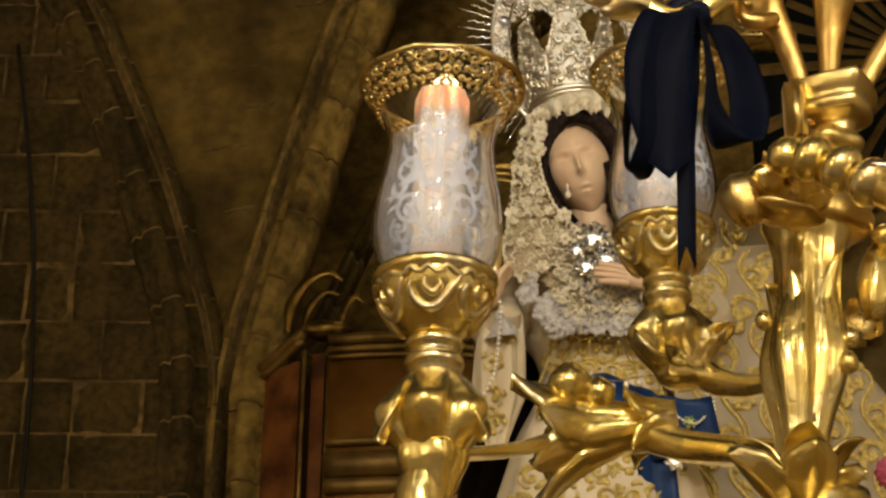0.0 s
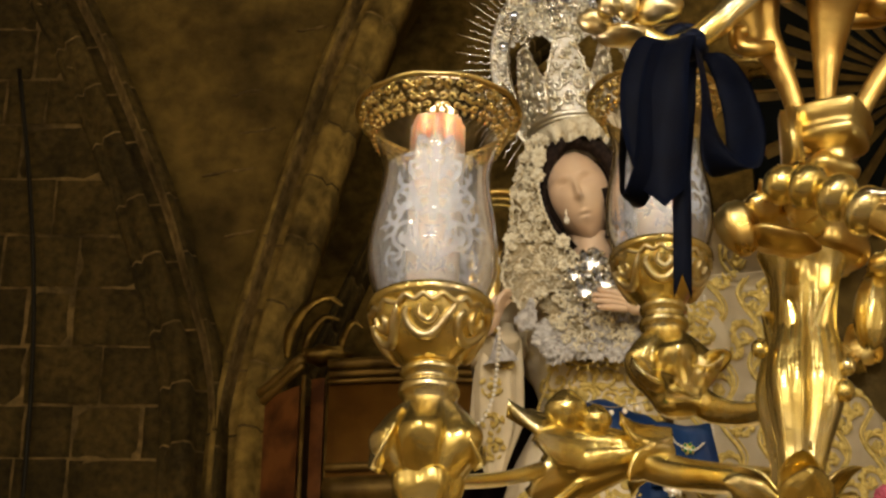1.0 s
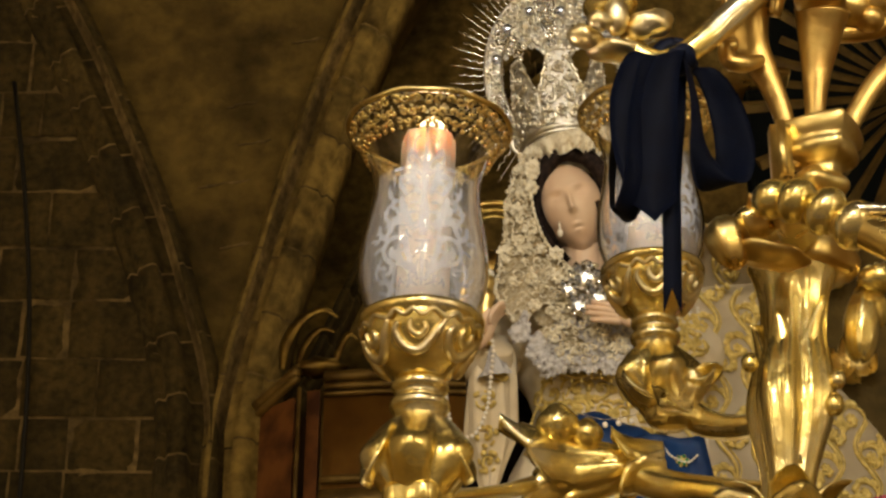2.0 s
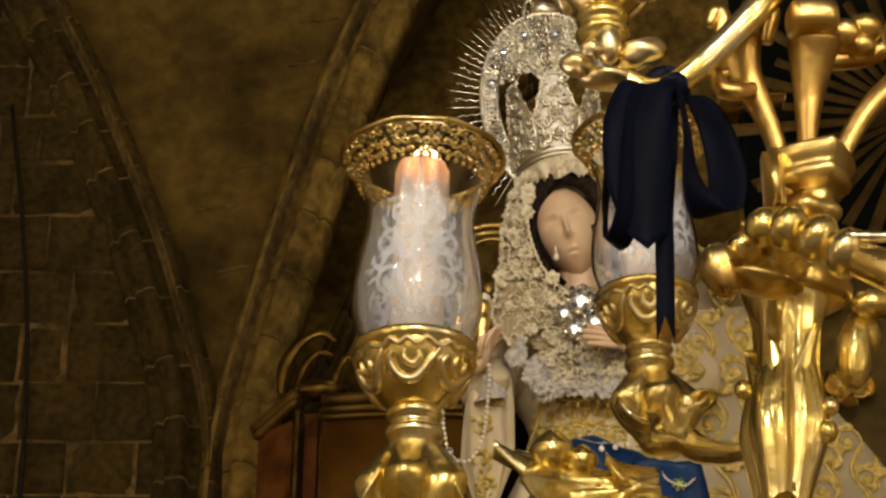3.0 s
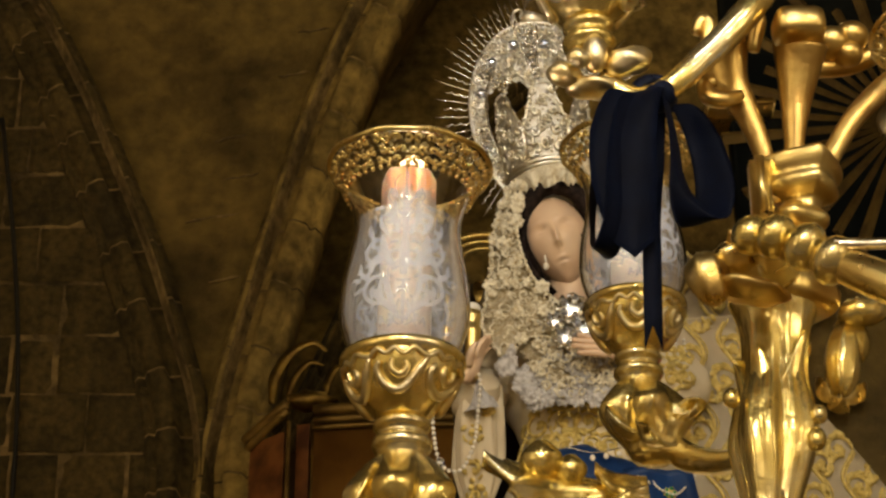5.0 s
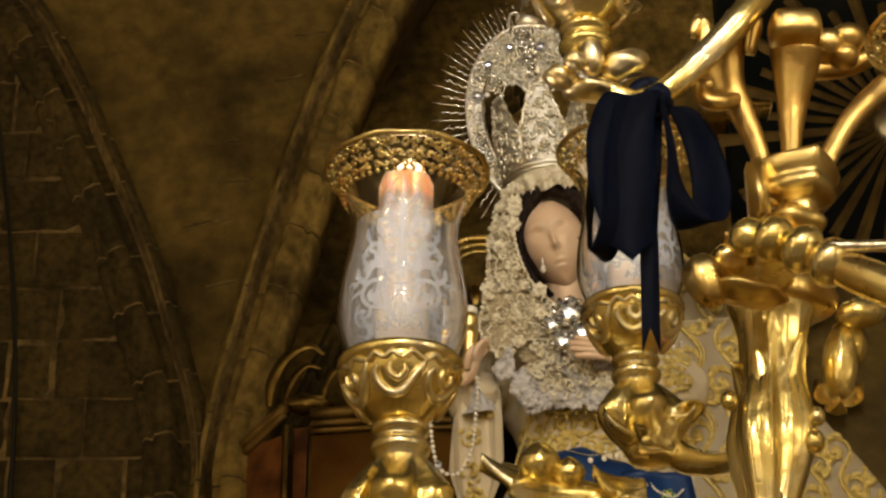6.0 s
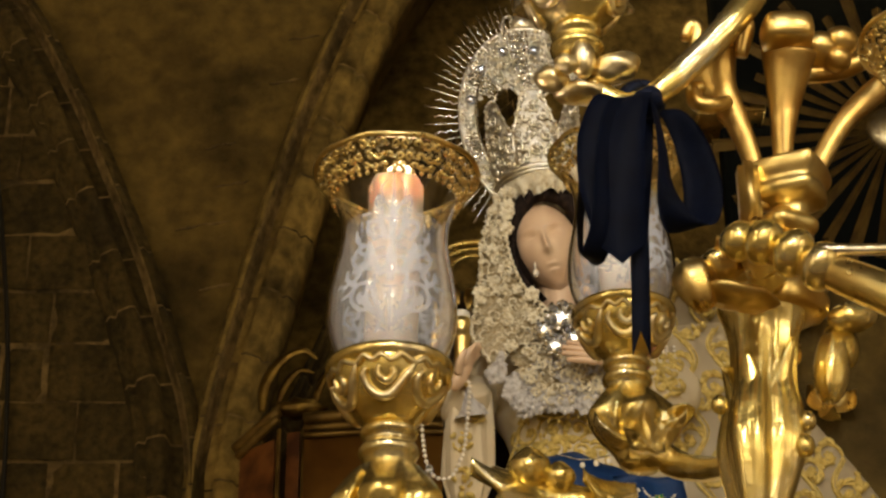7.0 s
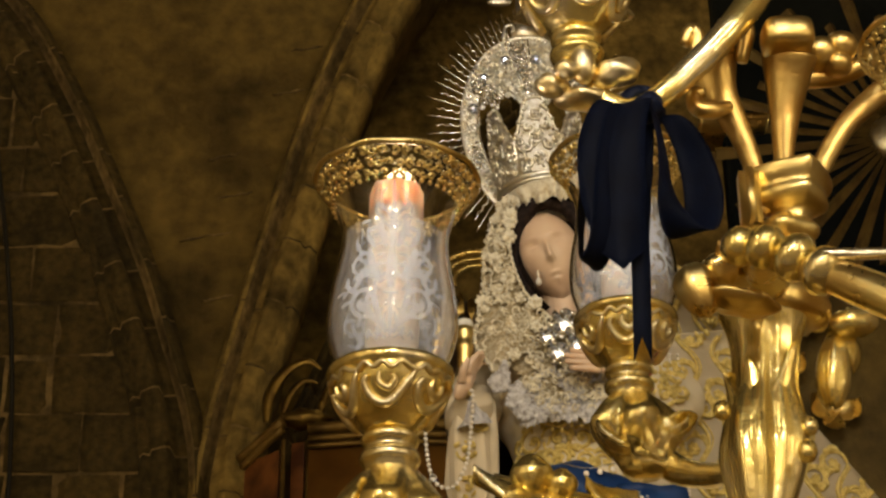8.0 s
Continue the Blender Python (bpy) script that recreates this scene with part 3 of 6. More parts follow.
# the stem: foot, leafy knop, long calyx, collar
bm = bmesh.new()
lathe(bm, smooth_profile([(0.16, 0), (0.165, 0.02), (0.12, 0.05), (0.06, 0.08), (0.05, 0.14), (0.055, 0.24), (0.045, 0.30)], 5), (0.43, 2.14, TOP), 48)
part("foot", bm, GOLD, candelabrum)
bm = bmesh.new()
lathe(bm, smooth_profile([(0.030, -0.06), (0.028, 0.0), (0.031, 0.03), (0.043, 0.08), (0.047, 0.11), (0.043, 0.15), (0.037, 0.185), (0.040, 0.235), (0.048, 0.262), (0.056, 0.28)], 6), (0.405, 2.14, 2.30), 72,
      lambda a, k: 1 + (0.16 * (abs(math.cos(2 * a + 0.75 + 0.9 * k)) ** 0.7 * 2 - 1.35) + 0.045 * (abs(math.cos(6 * a + 2.5 * k)) * 2 - 1.2)) * math.sin(math.pi * min(1, 0.1 + k)), (0.10, 0))
part("calyx", bm, GOLD, candelabrum)
bm = bmesh.new()
lathe(bm, smooth_profile([(0.044, 0), (0.052, 0.006), (0.055, 0.02), (0.052, 0.034), (0.060, 0.042), (0.062, 0.052), (0.05, 0.06), (0.038, 0.075), (0.032, 0.10)], 5), (0.45, 2.14, 2.565), 40, lambda a, k: 1 + 0.07 * math.cos(4 * a + 0.4))
part("collar", bm, GOLD_PALE, candelabrum)
for k in range(5):
    a = 0.9 + k * 1.2566
    bm = bmesh.new()
    leaf(bm, (0.402 + 0.022 * math.cos(a), 2.14 + 0.022 * math.sin(a), 2.245), (0.22 * math.cos(a), 0.22 * math.sin(a), 1), (math.cos(a), math.sin(a), 0), 0.085, 0.026, 0.45, 0.006)
    part("leaf", bm, GOLD, candelabrum)
for a, l, w in ((-2.75, 0.085, 0.032), (-1.5, 0.075, 0.032), (-0.3, 0.06, 0.028), (1.4, 0.08, 0.03)):
    bm = bmesh.new()
    leaf(bm, (0.400 + 0.02 * math.cos(a), 2.13 + 0.02 * math.sin(a), 2.235), (0.8 * math.cos(a), 0.8 * math.sin(a), 0.75), (-0.5 * math.cos(a), -0.5 * math.sin(a), 1), l, w, -0.3, 0.009)
    part("leaf", bm, GOLD, candelabrum)
# long acanthus leaves that wrap the calyx
for k in range(5):
    a = -2.1 + 1.2566 * k
    c, q = math.cos(a), math.sin(a)
    bm = bmesh.new()
    leaf(bm, (0.408 + 0.030 * c, 2.14 + 0.030 * q, 2.325), (0.09 + 0.05 * c, 0.05 * q, 1), (c, q, 0), 0.185 + 0.02 * (k % 2), 0.024, 0.04, 0.008, 2, 0, -0.50)
    part("leaf", bm, GOLD, candelabrum)
# small berries along the calyx
for x, z, r in ((0.464, 2.425, 0.010), (0.458, 2.395, 0.012), (0.368, 2.445, 0.010)):
    bm = bmesh.new()
    blob(bm, (x, 2.11, z), (r, r, r * 1.2), None, 14, 9)
    part("berry", bm, GOLD, candelabrum)
# the upper cup that holds the horns
bm = bmesh.new()
lathe(bm, smooth_profile([(0.028, -0.12), (0.027, -0.09), (0.024, -0.055), (0.029, -0.046), (0.043, -0.040), (0.050, -0.030), (0.047, -0.020), (0.053, -0.010), (0.056, 0.001), (0.052, 0.006), (0.036, 0.0), (0.026, -0.03)], 3), (0.473, 2.12, 2.748), 64,
      lambda a, k: 0.80 / max(abs(math.cos(a + 0.5)), abs(math.sin(a + 0.5))) ** (0.15 + 0.55 * min(1, 1.4 * k)))
part("upper_cup", bm, GOLD_PALE, candelabrum)
bm = bmesh.new()
lathe(bm, smooth_profile([(0.026, -0.012), (0.034, -0.004), (0.036, 0.004), (0.031, 0.012), (0.024, 0.02)], 4), (0.462, 2.12, 2.672), 40, lambda a, k: 1 + 0.10 * math.cos(4 * a + 1.2))
part("collar", bm, GOLD_PALE, candelabrum)
bm = bmesh.new()
box(bm, (0.408, 2.085, 2.668), (0.432, 2.12, 2.752), 0.007)
part("leaf_blade", bm, GOLD_PALE, candelabrum)


def horn(points, radii, label="flaring gilt horn"):
    bm = bmesh.new()
    tube(bm, points, radii, 20, 8, 0.75, 0, lambda a, k: 1 + 0.06 * math.cos(3 * a))
    return part("horn", bm, HORN_GOLD, candelabrum, label)


horn([(0.437, 2.12, 2.70), (0.432, 2.12, 2.765), (0.418, 2.12, 2.82), (0.398, 2.12, 2.875), (0.392, 2.11, 2.925)], [0.011, 0.012, 0.015, 0.024, 0.033])
horn([(0.463, 2.11, 2.70), (0.468, 2.11, 2.78), (0.474, 2.11, 2.83), (0.480, 2.10, 2.875), (0.484, 2.09, 2.905)], [0.012, 0.0125, 0.018, 0.027, 0.034])
horn([(0.490, 2.12, 2.71), (0.512, 2.12, 2.765), (0.548, 2.11, 2.82), (0.60, 2.10, 2.865), (0.66, 2.09, 2.90)], [0.010, 0.012, 0.0135, 0.016, 0.019])
for pts, r in (([(0.405, 2.10, 2.84), (0.383, 2.09, 2.828), (0.366, 2.09, 2.832), (0.362, 2.09, 2.85), (0.375, 2.09, 2.855)], 0.011), ([(0.425, 2.10, 2.905), (0.432, 2.09, 2.945), (0.412, 2.09, 2.955), (0.40, 2.09, 2.93), (0.41, 2.09, 2.91)], 0.012), ([(0.372, 2.12, 2.93), (0.378, 2.12, 2.955), (0.37, 2.12, 2.965), (0.36, 2.12, 2.945)], 0.011)):
    bm = bmesh.new()
    tube(bm, pts, [r * 0.7, r, r, r * 0.9, r * 0.6], 12)
    part("curl", bm, GOLD_PALE, candelabrum)
bm = bmesh.new()
blob(bm, (0.478, 2.07, 2.918), (0.033, 0.030, 0.021), None, 24, 14, 0, lambda d: 1 / max(abs(d.x), abs(d.y), abs(d.z)) ** 0.5)
part("horn_cap", bm, GOLD_PALE, candelabrum, "rounded square gilt cap")
for dx, dz, r in ((0.040, 0.004, 0.024), (0.060, -0.012, 0.018), (0.066, 0.014, 0.022)):
    bm = bmesh.new()
    blob(bm, (0.487 + dx, 2.12, 2.925 + dz), (r, r, r * 0.9))
    part("berry", bm, GOLD_PALE, candelabrum)
bm = bmesh.new()
tube(bm, [(0.50, 2.14, 2.905), (0.55, 2.14, 2.91), (0.60, 2.14, 2.935)], 0.013)
part("twig", bm, GOLD_PALE, candelabrum)

# the twisted arm that comes towards the viewer
bm = bmesh.new()
tube(bm, [(0.43, 2.08, 2.59), (0.41, 2.02, 2.580), (0.403, 1.97, 2.568), (0.430, 1.95, 2.546), (0.458, 1.93, 2.523), (0.488, 1.91, 2.496), (0.54, 1.88, 2.450), (0.60, 1.85, 2.39)], [0.022, 0.020, 0.016, 0.016, 0.018, 0.021, 0.023, 0.023], 20, 10)
part("bent_arm", bm, GOLD_OLD, candelabrum)
for at, r in (((0.381, 1.97, 2.576), 0.023), ((0.405, 1.955, 2.566), 0.026), ((0.433, 1.94, 2.545), 0.0275), ((0.459, 1.925, 2.521), 0.028)):
    bm = bmesh.new()
    blob(bm, at, (0.021, r, r), Euler((0, radians(38), radians(-25))).to_matrix(), 24, 14)
    part("bead", bm, GOLD, candelabrum, "burnished bead on the arm")
for at, radii, roll, mat in (((0.340, 2.03, 2.555), (0.024, 0.024, 0.032), 15, GOLD_OLD), ((0.385, 2.03, 2.538), (0.044, 0.03, 0.011), -12, GOLD_PALE), ((0.372, 2.04, 2.585), (0.030, 0.026, 0.020), 20, GOLD_OLD)):
    bm = bmesh.new()
    blob(bm, at, radii, Euler((0, radians(-roll), 0)).to_matrix(), 28, 16, 0, lambda d: 1 + 0.05 * math.cos(6 * math.atan2(d.y, d.x)) + 0.05 * math.sin(4 * d.z))
    part("carved_lobe", bm, mat, candelabrum)
bm = bmesh.new()
tube(bm, [(0.455, 1.905, 2.530), (0.50, 1.905, 2.530), (0.62, 1.905, 2.532)], 0.0065, 12)
part("metal_rod", bm, SILVER, candelabrum, "thin bright steel rod")
bm = bmesh.new()
leaf(bm, (0.43, 2.05, 2.60), (-1, -0.4, -0.15), (0, -0.7, 0.7), 0.08, 0.022, 0.25, 0.010)
part("leaf", bm, GOLD_PALE, candelabrum)
# a hanging bract at the far side of the stem
for at, radii, roll in (((0.508, 2.16, 2.515), (0.021, 0.02, 0.046), 8), ((0.535, 2.15, 2.572), (0.030, 0.02, 0.018), -10), ((0.522, 2.17, 2.545), (0.022, 0.018, 0.03), 0)):
    bm = bmesh.new()
    blob(bm, at, radii, Euler((0, radians(roll), 0)).to_matrix(), 24, 14, 0, lambda d: 1 + 0.07 * math.cos(7 * math.atan2(d.y, d.x)))
    part("bract", bm, GOLD, candelabrum)

# arm and holder of the lit candle
bm = bmesh.new()
tube(bm, [(-0.003, 2.06, 2.25), (-0.01, 2.06, 2.20), (0.03, 2.07, 2.12), (0.16, 2.10, 2.07), (0.32, 2.13, 2.12), (0.42, 2.14, 2.20)], [0.026, 0.030, 0.026, 0.022, 0.024, 0.03], 16)
arm_a = part("arm", bm, GOLD, candelabrum)
candle_cup(arm_a, C1, 0.50)
bulb(arm_a, (C1[0], C1[1], C1[2] - 0.110), 0.105, 0.056, 0.35, 0.9, 5)
for a, l in ((-2.75, 0.075), (-0.35, 0.07), (1.2, 0.07)):
    bm = bmesh.new()
    leaf(bm, (0.034 * math.cos(a), 2.06 + 0.034 * math.sin(a), 2.338), (0.42 * math.cos(a), 0.42 * math.sin(a), -0.9), (math.cos(a), math.sin(a), 0.4), l, 0.024, -0.25, 0.008)
    part("leaf", bm, GOLD, arm_a)
bm = bmesh.new()
lathe(bm, smooth_profile([(0.020, 0.02), (0.036, 0.008), (0.038, 0), (0.036, -0.012), (0.028, -0.03), (0.016, -0.06)]), (-0.002, 2.06, 2.262), 40, lambda a, k: 1 + 0.08 * math.cos(5 * a))
part("ring", bm, GOLD, arm_a)

# the low branch with its open flower, tied to the holder by a rod
bm = bmesh.new()
tube(bm, [(0.43, 2.16, 2.30), (0.345, 2.36, 2.385), (0.30, 2.42, 2.415), (0.26, 2.44, 2.440), (0.232, 2.445, 2.446), (0.19, 2.45, 2.442)], [0.018, 0.019, 0.021, 0.024, 0.026, 0.020], 22, 8, 1.0, 0, lambda a, k: 1 + 0.05 * math.cos(5 * a + 4 * k))
arm_b = part("arm", bm, GOLD, candelabrum)
bm = bmesh.new()
rows = []
axis = Vector((-0.96, 0.12, -0.10)).normalized()
e1 = axis.cross(Vector((0, 0, 1))).normalized()
e2 = e1.cross(axis)
neck = Vector((0.232, 2.445, 2.446))
for t, r in ((-0.05, 0.018), (-0.02, 0.026), (0.01, 0.036), (0.035, 0.044), (0.06, 0.051), (0.075, 0.052), (0.08, 0.042), (0.06, 0.012)):
    rows.append([neck + axis * t + (e1 * math.cos(a) + e2 * math.sin(a)) * r * (1 + 0.10 * abs(math.cos(3.5 * a))) for a in np.linspace(0, 2 * math.pi, 71)[:-1]])
grid(bm, rows, True, True)
part("flower_bell", bm, GOLD, arm_b, "fluted gilt flower bell")
for k in range(7):
    a = 0.35 + 2 * math.pi * k / 7
    out = e1 * math.cos(a) + e2 * math.sin(a)
    bm = bmesh.new()
    leaf(bm, neck + axis * 0.0 + out * 0.034, axis + out * (0.26 + 0.14 * (k % 2)), out, 0.110 + 0.014 * (k % 3), 0.036, 0.16, 0.015, 2, 0, -0.32)
    part("petal", bm, GOLD, arm_b)
for k in range(4):
    a = 0.9 + 2 * math.pi * k / 4
    out = e1 * math.cos(a) + e2 * math.sin(a)
    bm = bmesh.new()
    leaf(bm, neck - axis * 0.075 + out * 0.026, axis + out * 0.15, out, 0.075, 0.026, 0.36, 0.013, 2, 0, -0.3)
    part("leaf", bm, GOLD, arm_b)
for at, r in (((0.168, 2.41, 2.492), 0.027), ((0.205, 2.41, 2.480), 0.020)):
    bm = bmesh.new()
    blob(bm, at, (r, r, r), None, 20, 12, 0, lambda d: 1 + 0.05 * math.cos(4 * math.atan2(d.x, d.z)))
    part("bud", bm, GOLD, arm_b)
bm = bmesh.new()
tube(bm, [(0.150, 2.44, 2.428), (0.09, 2.30, 2.36), (0.02, 2.09, 2.275)], [0.011, 0.009, 0.008], 10)
part("brace_rod", bm, GOLD, arm_b, "thin gilt brace rod")

# arm and holder of the second candle
bm = bmesh.new()
tube(bm, [(0.335, 2.48, 2.545), (0.365, 2.47, 2.520), (0.40, 2.41, 2.490), (0.43, 2.30, 2.455), (0.44, 2.16, 2.40)], [0.020, 0.019, 0.016, 0.015, 0.02], 16)
arm_c = part("arm", bm, GOLD, candelabrum)
candle_cup(arm_c, C2, 0.5)
bulb(arm_c, (C2[0], C2[1], C2[2] - 0.108), 0.108, 0.058, 1.1, 2.6, 5, "baluster", (-0.14, 0))
for at, way, up, l, w in (((0.315, 2.45, 2.545), (-1, -0.1, 0.12), (0, -0.5, 1), 0.075, 0.026), ((0.33, 2.44, 2.545), (-0.6, -0.6, -0.5), (0.2, -0.9, 0.4), 0.07, 0.03), ((0.352, 2.45, 2.565), (0.5, -0.3, 0.6), (0.6, -0.6, 0), 0.045, 0.018), ((0.34, 2.44, 2.572), (0.8, -0.2, -0.1), (0.1, -0.7, 0.7), 0.04, 0.016)):
    bm = bmesh.new()
    leaf(bm, at, way, up, l, w, 0.4, 0.009)
    part("leaf", bm, GOLD, arm_c)

# the high arm with the bow
bm = bmesh.new()
tube(bm, [(0.232, 2.06, 2.840), (0.27, 2.06, 2.812), (0.305, 2.05, 2.814), (0.355, 2.05, 2.860), (0.412, 2.05, 2.925), (0.452, 2.07, 3.00), (0.47, 2.09, 3.10)], [0.014, 0.015, 0.015, 0.017, 0.018, 0.02, 0.02], 16)
arm_d = part("arm", bm, GOLD, candelabrum)
candle_cup(arm_d, C3, 0.8)
for k in range(6):
    a = 0.5 + 2 * math.pi * k / 6
    bm = bmesh.new()
    leaf(bm, (C3[0] + 0.026 * math.cos(a), C3[1] + 0.026 * math.sin(a), C3[2] - 0.064), (0.75 * math.cos(a), 0.75 * math.sin(a), 0.85), (math.cos(a), math.sin(a), -0.6), 0.080, 0.030, 0.15, 0.008, 2, 0, -0.3)
    part("leaf", bm, GOLD, arm_d)
bm = bmesh.new()
blob(bm, (0.226, 2.035, 2.858), (0.0155, 0.018, 0.026))
part("bud", bm, GOLD_RUBBED, arm_d, "smooth pale bud")
for at, radii, roll in (((0.266, 2.045, 2.853), (0.030, 0.020, 0.018), 14), ((0.190, 2.05, 2.838), (0.022, 0.018, 0.014), -20), ((0.226, 2.06, 2.826), (0.034, 0.022, 0.012), 0), ((0.205, 2.02, 2.842), (0.014, 0.012, 0.012), -30)):
    bm = bmesh.new()
    blob(bm, at, radii, Euler((0, radians(-roll), 0)).to_matrix(), 24, 14, 0, lambda d: 1 + 0.06 * math.cos(5 * d.x + 4 * d.z))
    part("petal", bm, GOLD_RUBBED, arm_d)

# ---- glass shades and candles ----
SHADE = smooth_profile([(0.050, 0.0), (0.060, 0.012), (0.0705, 0.04), (0.0735, 0.064), (0.0715, 0.095), (0.0655, 0.13), (0.0615, 0.158), (0.062, 0.182), (0.069, 0.208), (0.081, 0.232), (0.0925, 0.247)], 5)


def shade_radius(z):
    return float(np.interp(z, [p[1] for p in SHADE], [p[0] for p in SHADE]))


def glass_shade(engraved=True):
    root = thing("hurricane_glass", (0, 0, 0), "clear tulip glass with white engraving and pierced gilt rim", "candle glass", "candle glasses")
    bm = bmesh.new()
    inner = [(r - 0.0022, z + 0.0005) for r, z in SHADE[::-1]]
    lathe(bm, SHADE + inner, (0, 0, 0), 72, None, (0, 0), 0, False)
    body = part("glass", bm, GLASS, root)
    body.visible_shadow = False
    on = lambda a, z, q=0.0008: Vector(((shade_radius(z) + q) * math.cos(a), (shade_radius(z) + q) * math.sin(a), z))

    def stroke(target, uv, width):
        """A flat ground stroke on the glass, through (distance round, height)."""
        line = [Vector((u, v, 0)) for u, v in uv]
        rows = []
        for i, p in enumerate(line):
            d = (line[min(i + 1, len(line) - 1)] - line[max(i - 1, 0)]).normalized()
            w = width * 0.78 * (0.35 + 0.65 * math.sin(math.pi * (0.1 + 0.85 * i / (len(line) - 1))))
            row = []
            for s in (-1, 0, 1):
                q = p + Vector((-d.y, d.x, 0)) * (w * s)
                row.append(on(-math.pi / 2 + q.x / 0.066, min(max(q.y, 0.004), 0.25), -0.0030))
            rows.append(row)
        grid(target, rows, False)

    if engraved:
        bm = bmesh.new()
        for face in (0.0, 0.066 * math.pi):
            for h in (-1, 1):
                def scroll(x, z, size, turns, start, width, hand=1):
                    pts = [(face + h * (x + u), z + v) for u, v in spiral(turns, size, 22, hand, start)]
                    stroke(bm, pts, width)
                scroll(0.026, 0.062, 0.022, 1.3, -2.6, 0.0036)
                scroll(0.030, 0.112, 0.020, 1.2, -2.2, 0.0036)
                scroll(0.022, 0.150, 0.013, 1.2, -1.6, 0.0030)
                scroll(0.040, 0.088, 0.012, 1.1, 0.5, 0.0022, -1)
                scroll(0.016, 0.182, 0.008, 1.1, -1.2, 0.0024)
                scroll(0.010, 0.095, 0.013, 0.9, 2.4, 0.0030, -1)
                for x, z, dx, dz, w in ((0.004, 0.03, 0.028, 0.03, 0.005), (0.004, 0.025, 0.012, 0.05, 0.004), (0.012, 0.09, 0.014, 0.04, 0.006), (0.006, 0.13, 0.008, 0.045, 0.005), (0.02, 0.13, 0.012, 0.03, 0.004), (0.034, 0.07, 0.016, 0.02, 0.004), (0.036, 0.125, 0.010, 0.024, 0.004), (0.045, 0.05, 0.008, -0.02, 0.003)):
                    stroke(bm, [(face + h * (x + dx * t + 0.004 * math.sin(3 * t)), z + dz * t) for t in np.linspace(0, 1, 8)], w)
            rnd = random.Random(31)
            for _ in range(84):
                z = rnd.uniform(0.022, 0.195)
                x = rnd.uniform(0.003, 0.052 * math.sin(math.pi * (z + 0.03) / 0.25))
                b, bend, long = rnd.uniform(0, 6.28), rnd.uniform(-2.2, 2.2), rnd.uniform(0.008, 0.018)
                run, px, pz = [], x, z
                for i in range(7):
                    run.append((px, pz))
                    px, pz = px + long / 6 * math.cos(b + bend * i / 6), pz + long / 6 * math.sin(b + bend * i / 6)
                for h in (-1, 1):
                    stroke(bm, [(face + h * u, v) for u, v in run], rnd.choice((0.0012, 0.0018, 0.0028)))
            for z0, z1, w in ((0.02, 0.07, 0.003), (0.075, 0.13, 0.0075), (0.125, 0.19, 0.006), (0.185, 0.215, 0.003)):
                stroke(bm, [(face, z) for z in np.linspace(z0, z1, 8)], w)
        tagged(part("engraving", bm, FROST, body, "white ground scrollwork"), "", "", "", "stuff").visible_shadow = False
        bm = bmesh.new()
        for face in (-math.pi / 2, math.pi / 2):
            rows = []
            for z in np.linspace(0.006, 0.172, 20):
                w = 1.2
                rows.append([on(face + w * s, z, -0.0042) for s in np.linspace(-1, 1, 12)])
            grid(bm, rows, False)
        part("ground_field", bm, FROST_THIN, body, "faint ground field behind the scrolls").visible_shadow = False
    bm = bmesh.new()
    ring = [(0.094 * math.cos(a), 0.094 * math.sin(a), 0.249 + 0.0012 * math.sin(9 * a)) for a in np.linspace(0, 2 * math.pi, 73)]
    tube(bm, ring, 0.0034, 8, 1)
    n = 44
    for k in range(n):
        a = 2 * math.pi * k / n
        for z, size, d in ((0.2400, 0.0060, 0), (0.2285, 0.0058, 0.5), (0.2190, 0.0050, 0)):
            b = a + d * 2 * math.pi / n
            r = shade_radius(z)
            pts = []
            for u, v in spiral(0.95, size, 7, 1 if k % 2 else -1, 0.7 * k):
                zz = z + v * 0.75
                pts.append(on(b + u / r, zz, 0.0022))
            tube(bm, pts, [0.0022, 0.0020, 0.0018], 5, 1)
        blob(bm, on(a, 0.2130, 0.002), (0.0028, 0.0028, 0.0034), None, 6, 4)
    rim = part("pierced_rim", bm, GOLD_OLD, root, "pierced gilt metal rim")
    bm = bmesh.new()
    rows = [[on(a, z, 0.001) for a in np.linspace(0, 2 * math.pi, 73)] for z in np.linspace(0.226, 0.2465, 6)]
    grid(bm, rows, False)
    part("rim_backing", bm, FILIGREE, rim, "fine gilt mesh behind the scrolls").visible_shadow = False
    return root


